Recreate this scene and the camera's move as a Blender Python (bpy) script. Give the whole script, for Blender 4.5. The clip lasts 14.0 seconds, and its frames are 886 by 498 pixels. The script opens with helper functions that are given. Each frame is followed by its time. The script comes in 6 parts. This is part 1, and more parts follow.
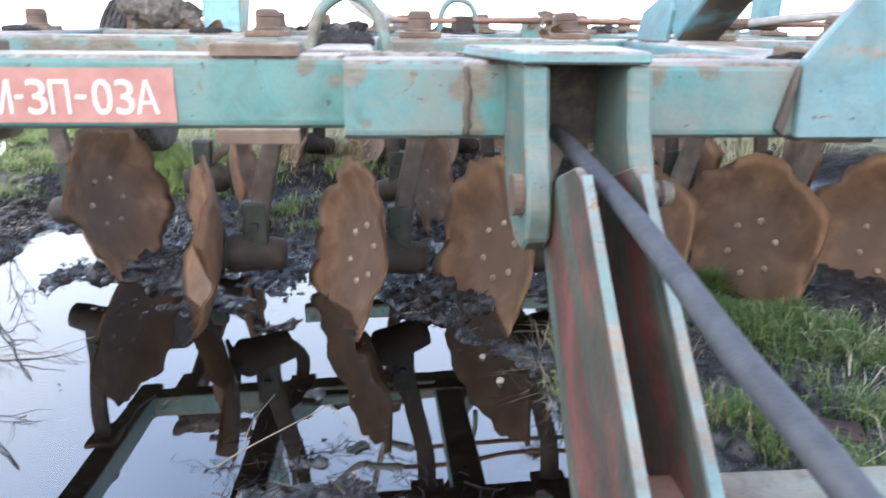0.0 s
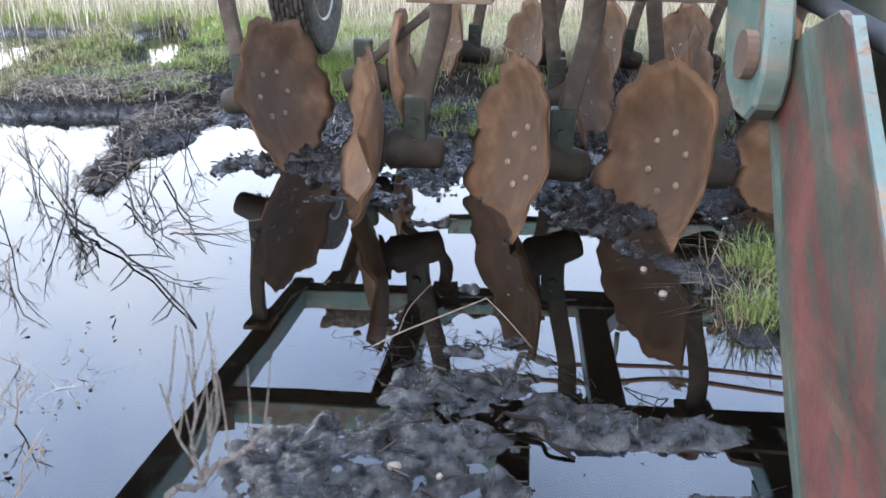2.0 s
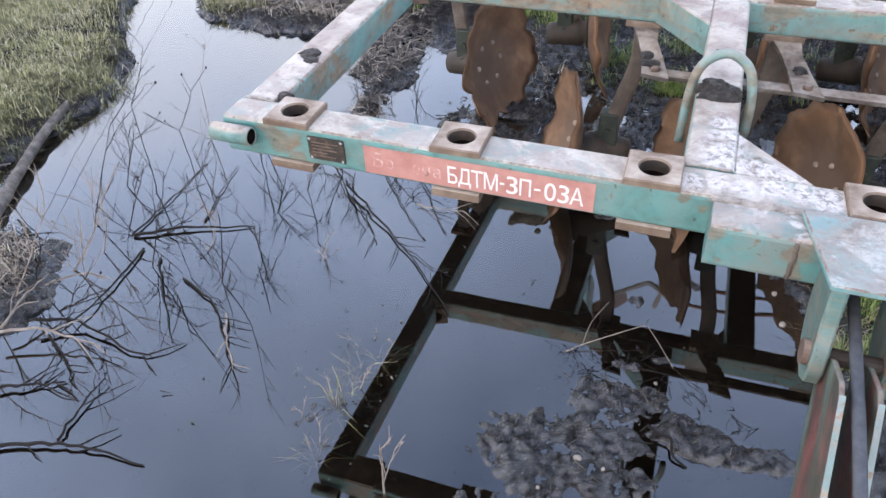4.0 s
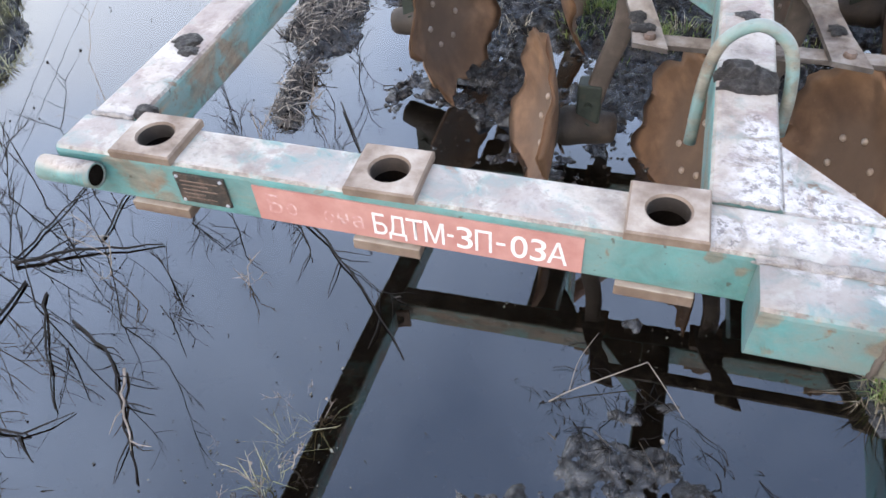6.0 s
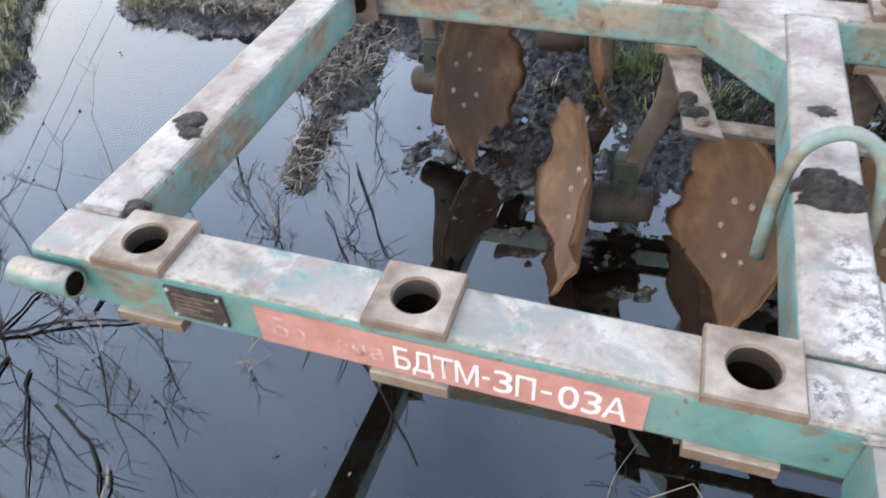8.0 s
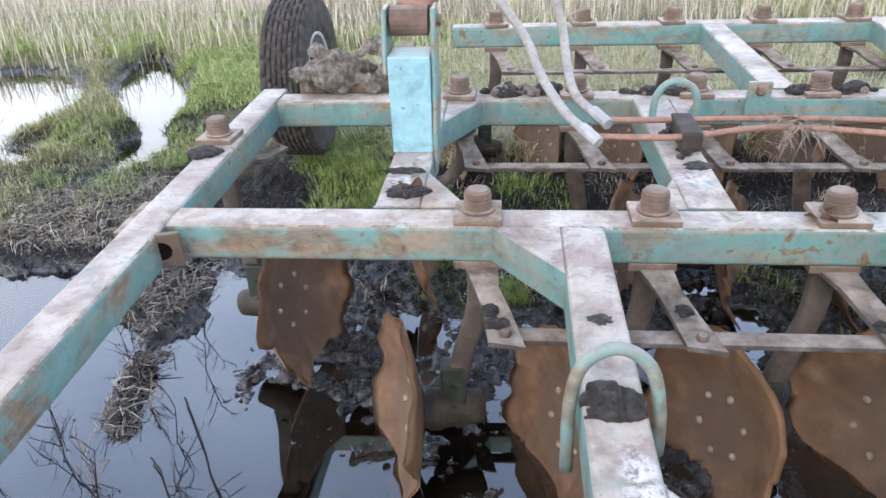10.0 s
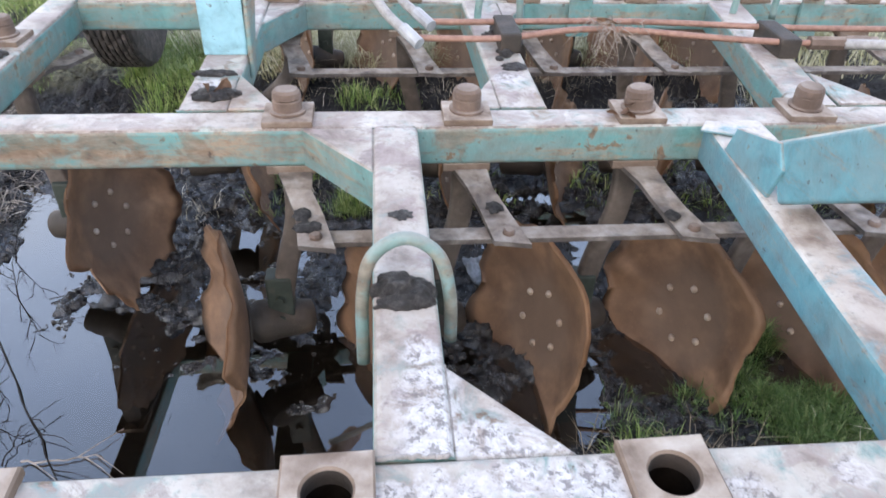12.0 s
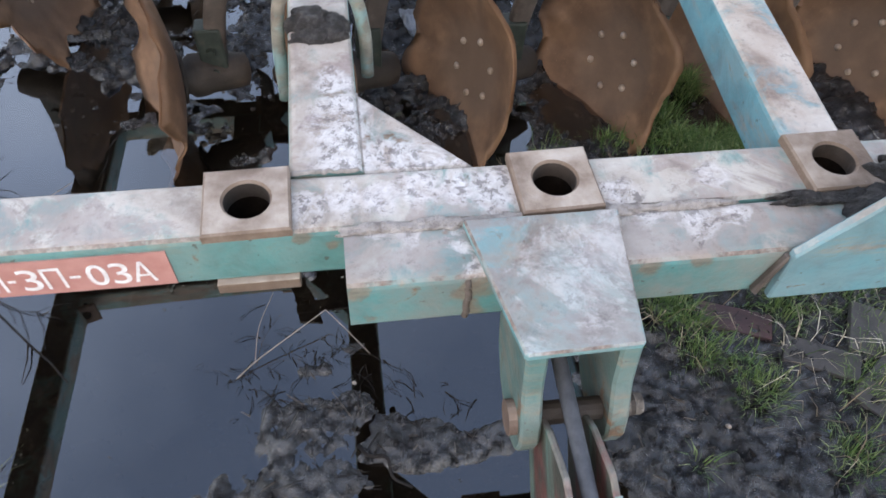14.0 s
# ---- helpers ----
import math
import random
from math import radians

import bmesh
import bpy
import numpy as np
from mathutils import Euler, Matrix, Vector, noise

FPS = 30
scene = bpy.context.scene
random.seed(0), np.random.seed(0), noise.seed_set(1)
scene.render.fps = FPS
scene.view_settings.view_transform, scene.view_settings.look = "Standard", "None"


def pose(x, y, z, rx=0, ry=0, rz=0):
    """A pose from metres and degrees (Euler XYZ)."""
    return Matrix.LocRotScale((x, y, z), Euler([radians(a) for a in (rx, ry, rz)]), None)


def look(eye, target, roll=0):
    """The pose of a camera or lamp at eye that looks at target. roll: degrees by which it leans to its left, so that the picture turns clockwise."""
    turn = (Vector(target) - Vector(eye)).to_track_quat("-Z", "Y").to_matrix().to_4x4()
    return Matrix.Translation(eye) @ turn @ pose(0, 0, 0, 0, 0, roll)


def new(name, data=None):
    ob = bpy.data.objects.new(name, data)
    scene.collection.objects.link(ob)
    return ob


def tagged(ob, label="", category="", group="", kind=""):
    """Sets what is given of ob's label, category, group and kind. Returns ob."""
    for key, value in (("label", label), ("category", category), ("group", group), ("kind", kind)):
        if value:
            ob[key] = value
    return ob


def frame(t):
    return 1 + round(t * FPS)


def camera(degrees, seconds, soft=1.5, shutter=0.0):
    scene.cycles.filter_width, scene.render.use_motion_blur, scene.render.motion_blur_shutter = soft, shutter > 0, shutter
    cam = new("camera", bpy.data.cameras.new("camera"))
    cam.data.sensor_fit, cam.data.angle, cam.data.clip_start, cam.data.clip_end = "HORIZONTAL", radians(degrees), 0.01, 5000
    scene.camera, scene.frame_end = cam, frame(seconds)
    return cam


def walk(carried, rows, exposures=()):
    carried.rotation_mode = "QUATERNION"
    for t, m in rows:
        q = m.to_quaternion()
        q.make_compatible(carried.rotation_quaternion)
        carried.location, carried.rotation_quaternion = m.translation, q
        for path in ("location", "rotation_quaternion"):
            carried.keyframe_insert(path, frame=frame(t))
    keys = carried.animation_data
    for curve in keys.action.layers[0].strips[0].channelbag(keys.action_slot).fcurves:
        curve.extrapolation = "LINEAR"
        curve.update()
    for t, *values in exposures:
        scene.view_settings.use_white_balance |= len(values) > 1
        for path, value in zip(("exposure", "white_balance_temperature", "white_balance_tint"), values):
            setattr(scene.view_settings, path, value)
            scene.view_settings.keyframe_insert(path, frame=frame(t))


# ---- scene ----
cam = camera(63.5, 14.0, shutter=0.25)
PATH = [
    (0, (0.243, -1.025, 0.784), (0.356, 0.411, 0.366), -0.7),
    (0.2, (0.216, -1.012, 0.764), (0.247, 0.413, 0.298), -0.6),
    (0.5, (0.197, -0.992, 0.717), (0.124, 0.409, 0.189), -1.4),
    (1, (0.192, -0.987, 0.702), (0.079, 0.396, 0.135), -0.9),
    (1.5, (0.193, -0.990, 0.685), (0.091, 0.387, 0.097), 0.5),
    (2, (0.177, -0.994, 0.701), (0.013, 0.387, 0.142), -0.1),
    (2.5, (0.118, -1.029, 0.717), (-0.131, 0.869, 0.141), -0.7),
    (2.6, (0.105, -1.043, 0.752), (-0.071, 0.387, 0.337), -0.5),
    (2.8, (0.091, -1.049, 0.886), (-0.113, 0.338, 0.353), -2.3),
    (3, (0.079, -1.100, 1.123), (-0.209, 0.218, 0.467), -4.7),
    (3.5, (0.086, -1.241, 1.548), (-0.286, -0.103, 0.644), -4.0),
    (4, (0.123, -1.279, 1.593), (-0.316, -0.192, 0.657), -3.4),
    (4.2, (0.110, -1.267, 1.579), (-0.277, -0.183, 0.617), -2.9),
    (6.5, (-0.006, -0.648, 1.450), (-0.388, 0.313, 0.364), -6.9),
    (7, (-0.053, -0.585, 1.442), (-0.542, 0.229, 0.280), -9.8),
    (7.5, (-0.081, -0.577, 1.442), (-0.556, 0.306, 0.327), -7.8),
    (8, (-0.075, -0.574, 1.456), (-0.473, 0.482, 0.469), -4.0),
    (8.5, (-0.043, -0.539, 1.494), (-0.347, 0.632, 0.607), -3.7),
    (9, (0.002, -0.528, 1.515), (-0.231, 0.736, 0.743), -3.1),
    (9.2, (0.008, -0.521, 1.522), (-0.205, 0.765, 0.779), -2.9),
    (11.3, (0.115, -0.494, 1.566), (0.145, 0.840, 0.881), -0.6),
    (11.5, (0.142, -0.492, 1.532), (0.213, 0.819, 0.807), 0.6),
    (12, (0.160, -0.508, 1.488), (0.266, 0.732, 0.650), 0.3),
    (12.5, (0.198, -0.528, 1.461), (0.370, 0.636, 0.531), 1.8),
    (13, (0.228, -0.553, 1.451), (0.448, 0.524, 0.429), 2.4),
    (13.5, (0.217, -0.585, 1.472), (0.433, 0.394, 0.357), 2.9),
    (14, (0.227, -0.625, 1.494), (0.379, 0.289, 0.315), 2.1),
]
walk(cam, [(t, look(eye, target, roll)) for t, eye, target, roll in PATH],
     exposures=[(0.0, 0.55, 6850, 11), (2.1, 0.46, 6800, 11), (2.6, 0.26, 6700, 12), (3.2, 0.24, 7000, 15), (4.0, 0.28, 7150, 14), (6.8, 0.37, 7250, 11), (7.5, 0.35, 7350, 10), (8.0, 0.26, 7400, 9), (9.0, 0.27, 7150, 11), (12.2, 0.30, 7100, 12), (13.0, 0.14, 7250, 10), (13.6, 0.05, 7300, 12), (14.0, 0.05, 7300, 12)])

# ---- world, sun, exposure ----
world = bpy.data.worlds.new("sky")
scene.world = world
world.use_nodes = True
wn = world.node_tree
sky = wn.nodes.new("ShaderNodeTexSky")
sky.sky_type = "NISHITA"
sky.sun_disc = False
sky.sun_elevation = radians(38)
sky.sun_rotation = radians(200)
sky.air_density = 1.0
sky.dust_density = 1.5
sky.ozone_density = 1.0
way = wn.nodes.new("ShaderNodeTexCoord")
cloud = wn.nodes.new("ShaderNodeTexNoise")
cloud.inputs["Scale"].default_value, cloud.inputs["Detail"].default_value = 2.2, 5.0
wn.links.new(way.outputs["Generated"], cloud.inputs["Vector"])
split = wn.nodes.new("ShaderNodeSeparateXYZ")
wn.links.new(way.outputs["Generated"], split.inputs[0])
shift = wn.nodes.new("ShaderNodeMath")         # ragged cloud over the height above the horizon
shift.operation = "MULTIPLY_ADD"
shift.inputs[1].default_value = 0.5
wn.links.new(cloud.outputs["Fac"], shift.inputs[0])
lower = wn.nodes.new("ShaderNodeMath")
lower.operation = "MULTIPLY"
lower.inputs[1].default_value = 0.85
wn.links.new(split.outputs["Z"], lower.inputs[0])
side = wn.nodes.new("ShaderNodeMath")          # the cloud thins out to one side
side.operation = "MULTIPLY_ADD"
side.inputs[1].default_value = 0.07
wn.links.new(split.outputs["X"], side.inputs[0])
wn.links.new(lower.outputs[0], side.inputs[2])
wn.links.new(side.outputs[0], shift.inputs[2])
veil = wn.nodes.new("ShaderNodeValToRGB")      # high thin overcast, white low down and bluer overhead
veil.color_ramp.elements[0].position, veil.color_ramp.elements[0].color = 0.26, (17.0, 17.6, 18.6, 1)
veil.color_ramp.elements[1].position, veil.color_ramp.elements[1].color = 1.0, (2.2, 3.2, 5.6, 1)
for at, tone in ((0.47, (14.2, 15.8, 18.8, 1)), (0.65, (10.6, 13.4, 19.2, 1)), (0.75, (7.6, 10.1, 15.6, 1)), (0.84, (5.3, 7.1, 11.0, 1))):
    veil.color_ramp.elements.new(at).color = tone
wn.links.new(shift.outputs[0], veil.inputs["Fac"])
both = wn.nodes.new("ShaderNodeMix")
both.data_type, both.blend_type = "RGBA", "ADD"
both.inputs[0].default_value = 1.0
wn.links.new(sky.outputs["Color"], both.inputs[6])
wn.links.new(veil.outputs["Color"], both.inputs[7])
wn.nodes["Background"].inputs["Strength"].default_value = 0.128
wn.links.new(both.outputs[2], wn.nodes["Background"].inputs["Color"])
sun = new("sun", bpy.data.lights.new("sun", "SUN"))
sun.data.energy = 0.7
sun.data.angle = radians(30)
sun.data.color = (1.0, 0.86, 0.68)
sun.matrix_world = look((-2.6, -6, 8.0), (0, 0, 0))


# ---- materials ----
def mat(name):
    m = bpy.data.materials.new(name)
    m.use_nodes = True
    return m, m.node_tree, m.node_tree.nodes["Principled BSDF"]


def nd(nt, kind, **kw):
    n = nt.nodes.new(kind)
    for k, v in kw.items():
        n.inputs[k.replace("_", " ")].default_value = v
    return n


def coords(nt):
    return nt.nodes.new("ShaderNodeTexCoord").outputs["Object"]


def noise_tex(nt, vec, scale, detail=6.0, rough=0.6, dist=0.0):
    n = nd(nt, "ShaderNodeTexNoise", Scale=scale, Detail=detail, Roughness=rough, Distortion=dist)
    nt.links.new(vec, n.inputs["Vector"])
    return n.outputs["Fac"]


def ramp(nt, fac, stops):
    r = nt.nodes.new("ShaderNodeValToRGB")
    el = r.color_ramp.elements
    while len(el) < len(stops):
        el.new(0.5)
    for e, (p, c) in zip(el, stops):
        e.position = p
        e.color = (*c, 1) if len(c) == 3 else c
    nt.links.new(fac, r.inputs["Fac"])
    return r.outputs["Color"]


def step(nt, fac, a, b):
    n = nt.nodes.new("ShaderNodeMapRange")
    n.interpolation_type = "SMOOTHSTEP"
    n.inputs["From Min"].default_value, n.inputs["From Max"].default_value = a, b
    nt.links.new(fac, n.inputs["Value"])
    return n.outputs["Result"]


def mix(nt, fac, a, b):
    n = nt.nodes.new("ShaderNodeMix")
    n.data_type = "RGBA"
    for sock, v in ((n.inputs[0], fac), (n.inputs[6], a), (n.inputs[7], b)):
        if isinstance(v, bpy.types.NodeSocket):
            nt.links.new(v, sock)
        else:
            sock.default_value = v if isinstance(v, (int, float)) else (*v, 1)
    return n.outputs[2]


def mul(nt, a, b, op="MULTIPLY"):
    n = nt.nodes.new("ShaderNodeMath")
    n.operation = op
    for i, v in enumerate((a, b)):
        if isinstance(v, bpy.types.NodeSocket):
            nt.links.new(v, n.inputs[i])
        else:
            n.inputs[i].default_value = v
    return n.outputs[0]


def bump(nt, bsdf, height, strength, distance):
    b = nd(nt, "ShaderNodeBump", Strength=strength, Distance=distance)
    nt.links.new(height, b.inputs["Height"])
    nt.links.new(b.outputs["Normal"], bsdf.inputs["Normal"])


def rnd(nt):
    return nt.nodes.new("ShaderNodeObjectInfo").outputs["Random"]


def up_facing(nt, a, b):
    g = nt.nodes.new("ShaderNodeNewGeometry")
    s = nt.nodes.new("ShaderNodeSeparateXYZ")
    nt.links.new(g.outputs["Normal"], s.inputs[0])
    return step(nt, s.outputs["Z"], a, b)


def stretched(nt, vec, scale, rot=(0, 0, 0)):
    mp = nt.nodes.new("ShaderNodeMapping")
    mp.inputs["Rotation"].default_value, mp.inputs["Scale"].default_value = rot, scale
    nt.links.new(vec, mp.inputs["Vector"])
    return mp.outputs["Vector"]


def paint_material(name, teal, splash=0.0, dirt=0.95, redness=0.0, rust=1.0, film=0.30, scabs=(), tone=0.80, runny=1.0, splash_at=(), peel=0.0, edges=0.0):
    """Old sprayed paint: rust runs and spots, dust film, and pale grime settled on faces turned to the sky."""
    m, nt, b = mat(name)
    v = coords(nt)
    fine, mid, big = noise_tex(nt, v, 90, 5), noise_tex(nt, v, 17, 7, 0.65, 0.6), noise_tex(nt, v, 4.2, 4)
    dark = tuple(c * 0.66 for c in teal)
    pale = tuple(min(1, c * 1.15 + 0.03) for c in teal)
    col = ramp(nt, mid, [(0.3, dark), (0.5, teal), (0.72, pale)])
    col = mix(nt, mul(nt, step(nt, noise_tex(nt, v, 8, 6, 0.7), 0.30, 0.70), film * 2), col, (0.23, 0.21, 0.185))
    if redness:                                  # streaks along the plate: grey-brown weather, red primer, what is left of the teal
        along = stretched(nt, stretched(nt, v, (1, 1, 1), (radians(-44), 0, 0)), (0.6, 0.16, 2.4))
        streak, patch = noise_tex(nt, along, 7, 7, 0.62, 0.5), noise_tex(nt, v, 10, 6, 0.65, 0.5)
        col = mix(nt, mul(nt, step(nt, streak, 0.36, 0.47), 0.92), col, ramp(nt, patch, [(0.3, (0.030, 0.032, 0.023)), (0.5, (0.075, 0.070, 0.050)), (0.7, (0.13, 0.115, 0.090))]))
        col = mix(nt, mul(nt, step(nt, mul(nt, streak, mul(nt, patch, 0.30), "ADD"), 0.64, 0.73), 0.9), col, ramp(nt, patch, [(0.35, (0.085, 0.032, 0.027)), (0.6, (0.19, 0.064, 0.054))]))
    runs = mul(nt, noise_tex(nt, stretched(nt, v, (0.4, 0.4, 2.6)), 8.5, 8, 0.72, 0.2), mul(nt, fine, 0.12), "ADD")
    tan = ramp(nt, mid, [(0.35, (0.17, 0.085, 0.045)), (0.55, (0.34, 0.22, 0.14)), (0.7, (0.42, 0.31, 0.22))])
    col = mix(nt, mul(nt, step(nt, runs, 0.53 / rust, 0.72 / rust), 0.85 * runny), col, tan)
    rustmask = mul(nt, step(nt, mid, 0.57 / rust, 0.65 / rust), step(nt, big, 0.44, 0.56))
    col = mix(nt, mul(nt, rustmask, 0.85), col, ramp(nt, fine, [(0.3, (0.09, 0.042, 0.02)), (0.7, (0.27, 0.14, 0.07))]))
    for x, y, z, r in scabs:                     # rust scabs where the paint has come off
        gap = nt.nodes.new("ShaderNodeVectorMath")
        gap.operation = "DISTANCE"
        nt.links.new(v, gap.inputs[0])
        gap.inputs[1].default_value = (x, y, z)
        near = step(nt, mul(nt, gap.outputs["Value"], mul(nt, mul(nt, mid, 0.5, "SUBTRACT"), r * 4.5), "ADD"), r * 1.15, r * 0.45)
        col = mix(nt, mul(nt, near, 0.66), col, ramp(nt, noise_tex(nt, stretched(nt, v, (0.6, 0.6, 1.6)), 30, 7, 0.72), [(0.3, (0.08, 0.045, 0.030)), (0.48, (0.20, 0.128, 0.082)), (0.7, (0.34, 0.25, 0.18))]))
    speck = step(nt, noise_tex(nt, v, 55, 3), 0.67, 0.72)
    col = mix(nt, mul(nt, speck, 0.7), col, (0.07, 0.045, 0.03))
    up = up_facing(nt, 0.38, 0.82)
    left = step(nt, mul(nt, mid, mul(nt, big, 0.8), "ADD"), 1.17, 0.90)
    grime = ramp(nt, noise_tex(nt, v, 5.5, 9, 0.66, 0.3), [(0.30, (0.17, 0.115, 0.085)), (0.40, (0.36, 0.275, 0.22)), (0.48, (0.54, 0.445, 0.37)), (0.58, (0.66, 0.585, 0.505)), (0.70, (0.82, 0.76, 0.68))])
    grime = mix(nt, mul(nt, step(nt, noise_tex(nt, v, 42, 8, 0.8), 0.52, 0.66), 0.6), grime, (0.20, 0.155, 0.13))
    grime = mix(nt, 1.0 - tone, grime, (0.05, 0.04, 0.035))
    col = mix(nt, mul(nt, up, mul(nt, left, dirt)), col, grime)
    if peel:                                     # mauve-brown primer where the film of grime and paint has flaked off
        flake = step(nt, noise_tex(nt, stretched(nt, v, (0.75, 1, 1)), 6.5, 8, 0.70, 0.5), 0.50, 0.55)
        col = mix(nt, mul(nt, mul(nt, flake, up), peel), col, ramp(nt, mid, [(0.32, (0.13, 0.090, 0.080)), (0.5, (0.28, 0.205, 0.182)), (0.7, (0.43, 0.355, 0.32))]))
    if edges:                                    # paint rubbed off along the rounded corners of the tubes
        tc = nt.nodes.new("ShaderNodeTexCoord")
        ns = nt.nodes.new("ShaderNodeSeparateXYZ")
        nt.links.new(tc.outputs["Normal"], ns.inputs[0])
        nz = mul(nt, ns.outputs["Z"], 0.0, "MAXIMUM")
        rub = mul(nt, mul(nt, step(nt, nz, 0.25, 0.50), step(nt, nz, 0.97, 0.90)), step(nt, noise_tex(nt, v, 12, 8, 0.72, 0.3), 0.44, 0.56))
        col = mix(nt, mul(nt, rub, edges), col, ramp(nt, fine, [(0.3, (0.065, 0.042, 0.032)), (0.55, (0.19, 0.13, 0.10)), (0.7, (0.32, 0.26, 0.22))]))
    if splash:                                   # caked white droppings: solid rim, flecked with dark inside
        grains = mul(nt, step(nt, noise_tex(nt, v, 60, 7, 0.8), 0.51, 0.56), step(nt, noise_tex(nt, v, 9, 5, 0.65), 0.38, 0.52))
        holes = step(nt, noise_tex(nt, v, 17, 9, 0.80, 0.6), 0.36, 0.58)
        reach = step(nt, noise_tex(nt, v, 6, 6, 0.68, 0.5), 0.54, 0.60)
        for i, (x, y, z, r) in enumerate(splash_at):
            gap = nt.nodes.new("ShaderNodeVectorMath")
            gap.operation = "DISTANCE"
            nt.links.new(v, gap.inputs[0])
            gap.inputs[1].default_value = (x, y, z)
            near = step(nt, mul(nt, gap.outputs["Value"], mul(nt, mul(nt, mid, 0.5, "SUBTRACT"), 0.11 + r * 0.6), "ADD"), r * 1.35, r * 0.75)
            reach = near if i == 0 else mul(nt, reach, near, "MAXIMUM")
        cake = mul(nt, mul(nt, reach, up), splash)
        col = mix(nt, mul(nt, cake, holes), col, ramp(nt, fine, [(0.3, (0.48, 0.435, 0.405)), (0.6, (0.66, 0.625, 0.595))]))
        col = mix(nt, mul(nt, mul(nt, cake, grains), 0.75), col, (0.10, 0.082, 0.074))
    under = nt.nodes.new("ShaderNodeMath")        # faces turned downward take a patchy dark brown
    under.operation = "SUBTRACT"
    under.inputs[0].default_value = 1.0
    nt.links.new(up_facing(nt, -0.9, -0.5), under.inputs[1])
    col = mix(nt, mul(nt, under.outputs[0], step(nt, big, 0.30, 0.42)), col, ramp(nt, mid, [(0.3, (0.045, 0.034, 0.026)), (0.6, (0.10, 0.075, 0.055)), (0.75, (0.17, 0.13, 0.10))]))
    nt.links.new(col, b.inputs["Base Color"])
    rr = nt.nodes.new("ShaderNodeMapRange")
    rr.inputs["To Min"].default_value, rr.inputs["To Max"].default_value = 0.34, 0.66
    nt.links.new(mid, rr.inputs["Value"])
    nt.links.new(rr.outputs["Result"], b.inputs["Roughness"])
    bump(nt, b, mul(nt, fine, mid, "ADD"), 0.45, 0.004)
    return m


def rust_material(name, dark, base, bright, rough=0.75, scale=1.0, pits=0.5, dust=0.0, worn_centre=False):
    m, nt, b = mat(name)
    v = coords(nt)
    vary = nt.nodes.new("ShaderNodeVectorMath")
    nt.links.new(v, vary.inputs[0])
    nt.links.new(mul(nt, rnd(nt), 7.0), vary.inputs[1])
    v = vary.outputs[0]
    mid, fine, big = noise_tex(nt, v, 11 * scale, 8, 0.58, 0.1), noise_tex(nt, v, 120 * scale, 4), noise_tex(nt, v, 4 * scale, 3)
    col = ramp(nt, mid, [(0.22, dark), (0.5, base), (0.80, bright)])
    col = mix(nt, mul(nt, step(nt, big, 0.45, 0.65), 0.55), col, tuple(0.5 * (d + e) for d, e in zip(dark, base)))
    col = mix(nt, mul(nt, step(nt, fine, 0.62, 0.72), 0.4), col, bright)
    if worn_centre:                               # earth-stained middle and brighter rust towards the cutting edge
        away = nt.nodes.new("ShaderNodeVectorMath")
        away.operation = "LENGTH"
        nt.links.new(coords(nt), away.inputs[0])
        r = mul(nt, away.outputs["Value"], mul(nt, mul(nt, big, 0.5, "SUBTRACT"), 0.16), "ADD")
        col = mix(nt, mul(nt, step(nt, r, 0.20, 0.11), 0.6), col, (0.15, 0.105, 0.078))
        col = mix(nt, mul(nt, step(nt, r, 0.20, 0.29), 0.32), col, (0.32, 0.165, 0.080))
    nt.links.new(col, b.inputs["Base Color"])
    if dust:
        settled = ramp(nt, mid, [(0.3, (0.17, 0.115, 0.080)), (0.45, (0.34, 0.265, 0.205)), (0.6, (0.46, 0.385, 0.315)), (0.75, (0.56, 0.495, 0.425))])
        col = mix(nt, mul(nt, up_facing(nt, 0.6, 0.95), mul(nt, step(nt, big, 0.30, 0.50), dust)), col, settled)
        nt.links.new(col, b.inputs["Base Color"])
    b.inputs["Roughness"].default_value = rough
    b.inputs["Metallic"].default_value = 0.15 if not dust else 0.0
    bump(nt, b, mul(nt, fine, mid, "ADD"), pits, 0.003)
    return m


def plain_material(name, stops, scale, rough, strength=0.4, distance=0.003, metal=0.0, detail=6):
    m, nt, b = mat(name)
    v = coords(nt)
    f = noise_tex(nt, v, scale, detail, 0.65)
    nt.links.new(ramp(nt, f, stops), b.inputs["Base Color"])
    b.inputs["Roughness"].default_value = rough
    b.inputs["Metallic"].default_value = metal
    bump(nt, b, mul(nt, f, noise_tex(nt, v, scale * 7, 4), "ADD"), strength, distance)
    return m


TEAL = (0.112, 0.282, 0.266)
SCABS = ((-0.80, 0.0065, -0.06, 0.05), (-0.765, 0.0065, -0.10, 0.04), (-0.90, 0.36, -0.02, 0.11), (-0.857, 0.42, -0.07, 0.07), (-0.857, 0.78, -0.06, 0.05), (-0.855, 1.0, -0.03, 0.07),
         (-0.50, 1.04, -0.06, 0.08), (-0.66, 1.04, -0.055, 0.06), (-0.30, 1.04, -0.07, 0.05), (0.30, 1.04, -0.05, 0.05), (-0.955, 0.06, -0.03, 0.035), (1.05, 1.04, -0.06, 0.05))
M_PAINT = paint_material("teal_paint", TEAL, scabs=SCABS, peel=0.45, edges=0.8)
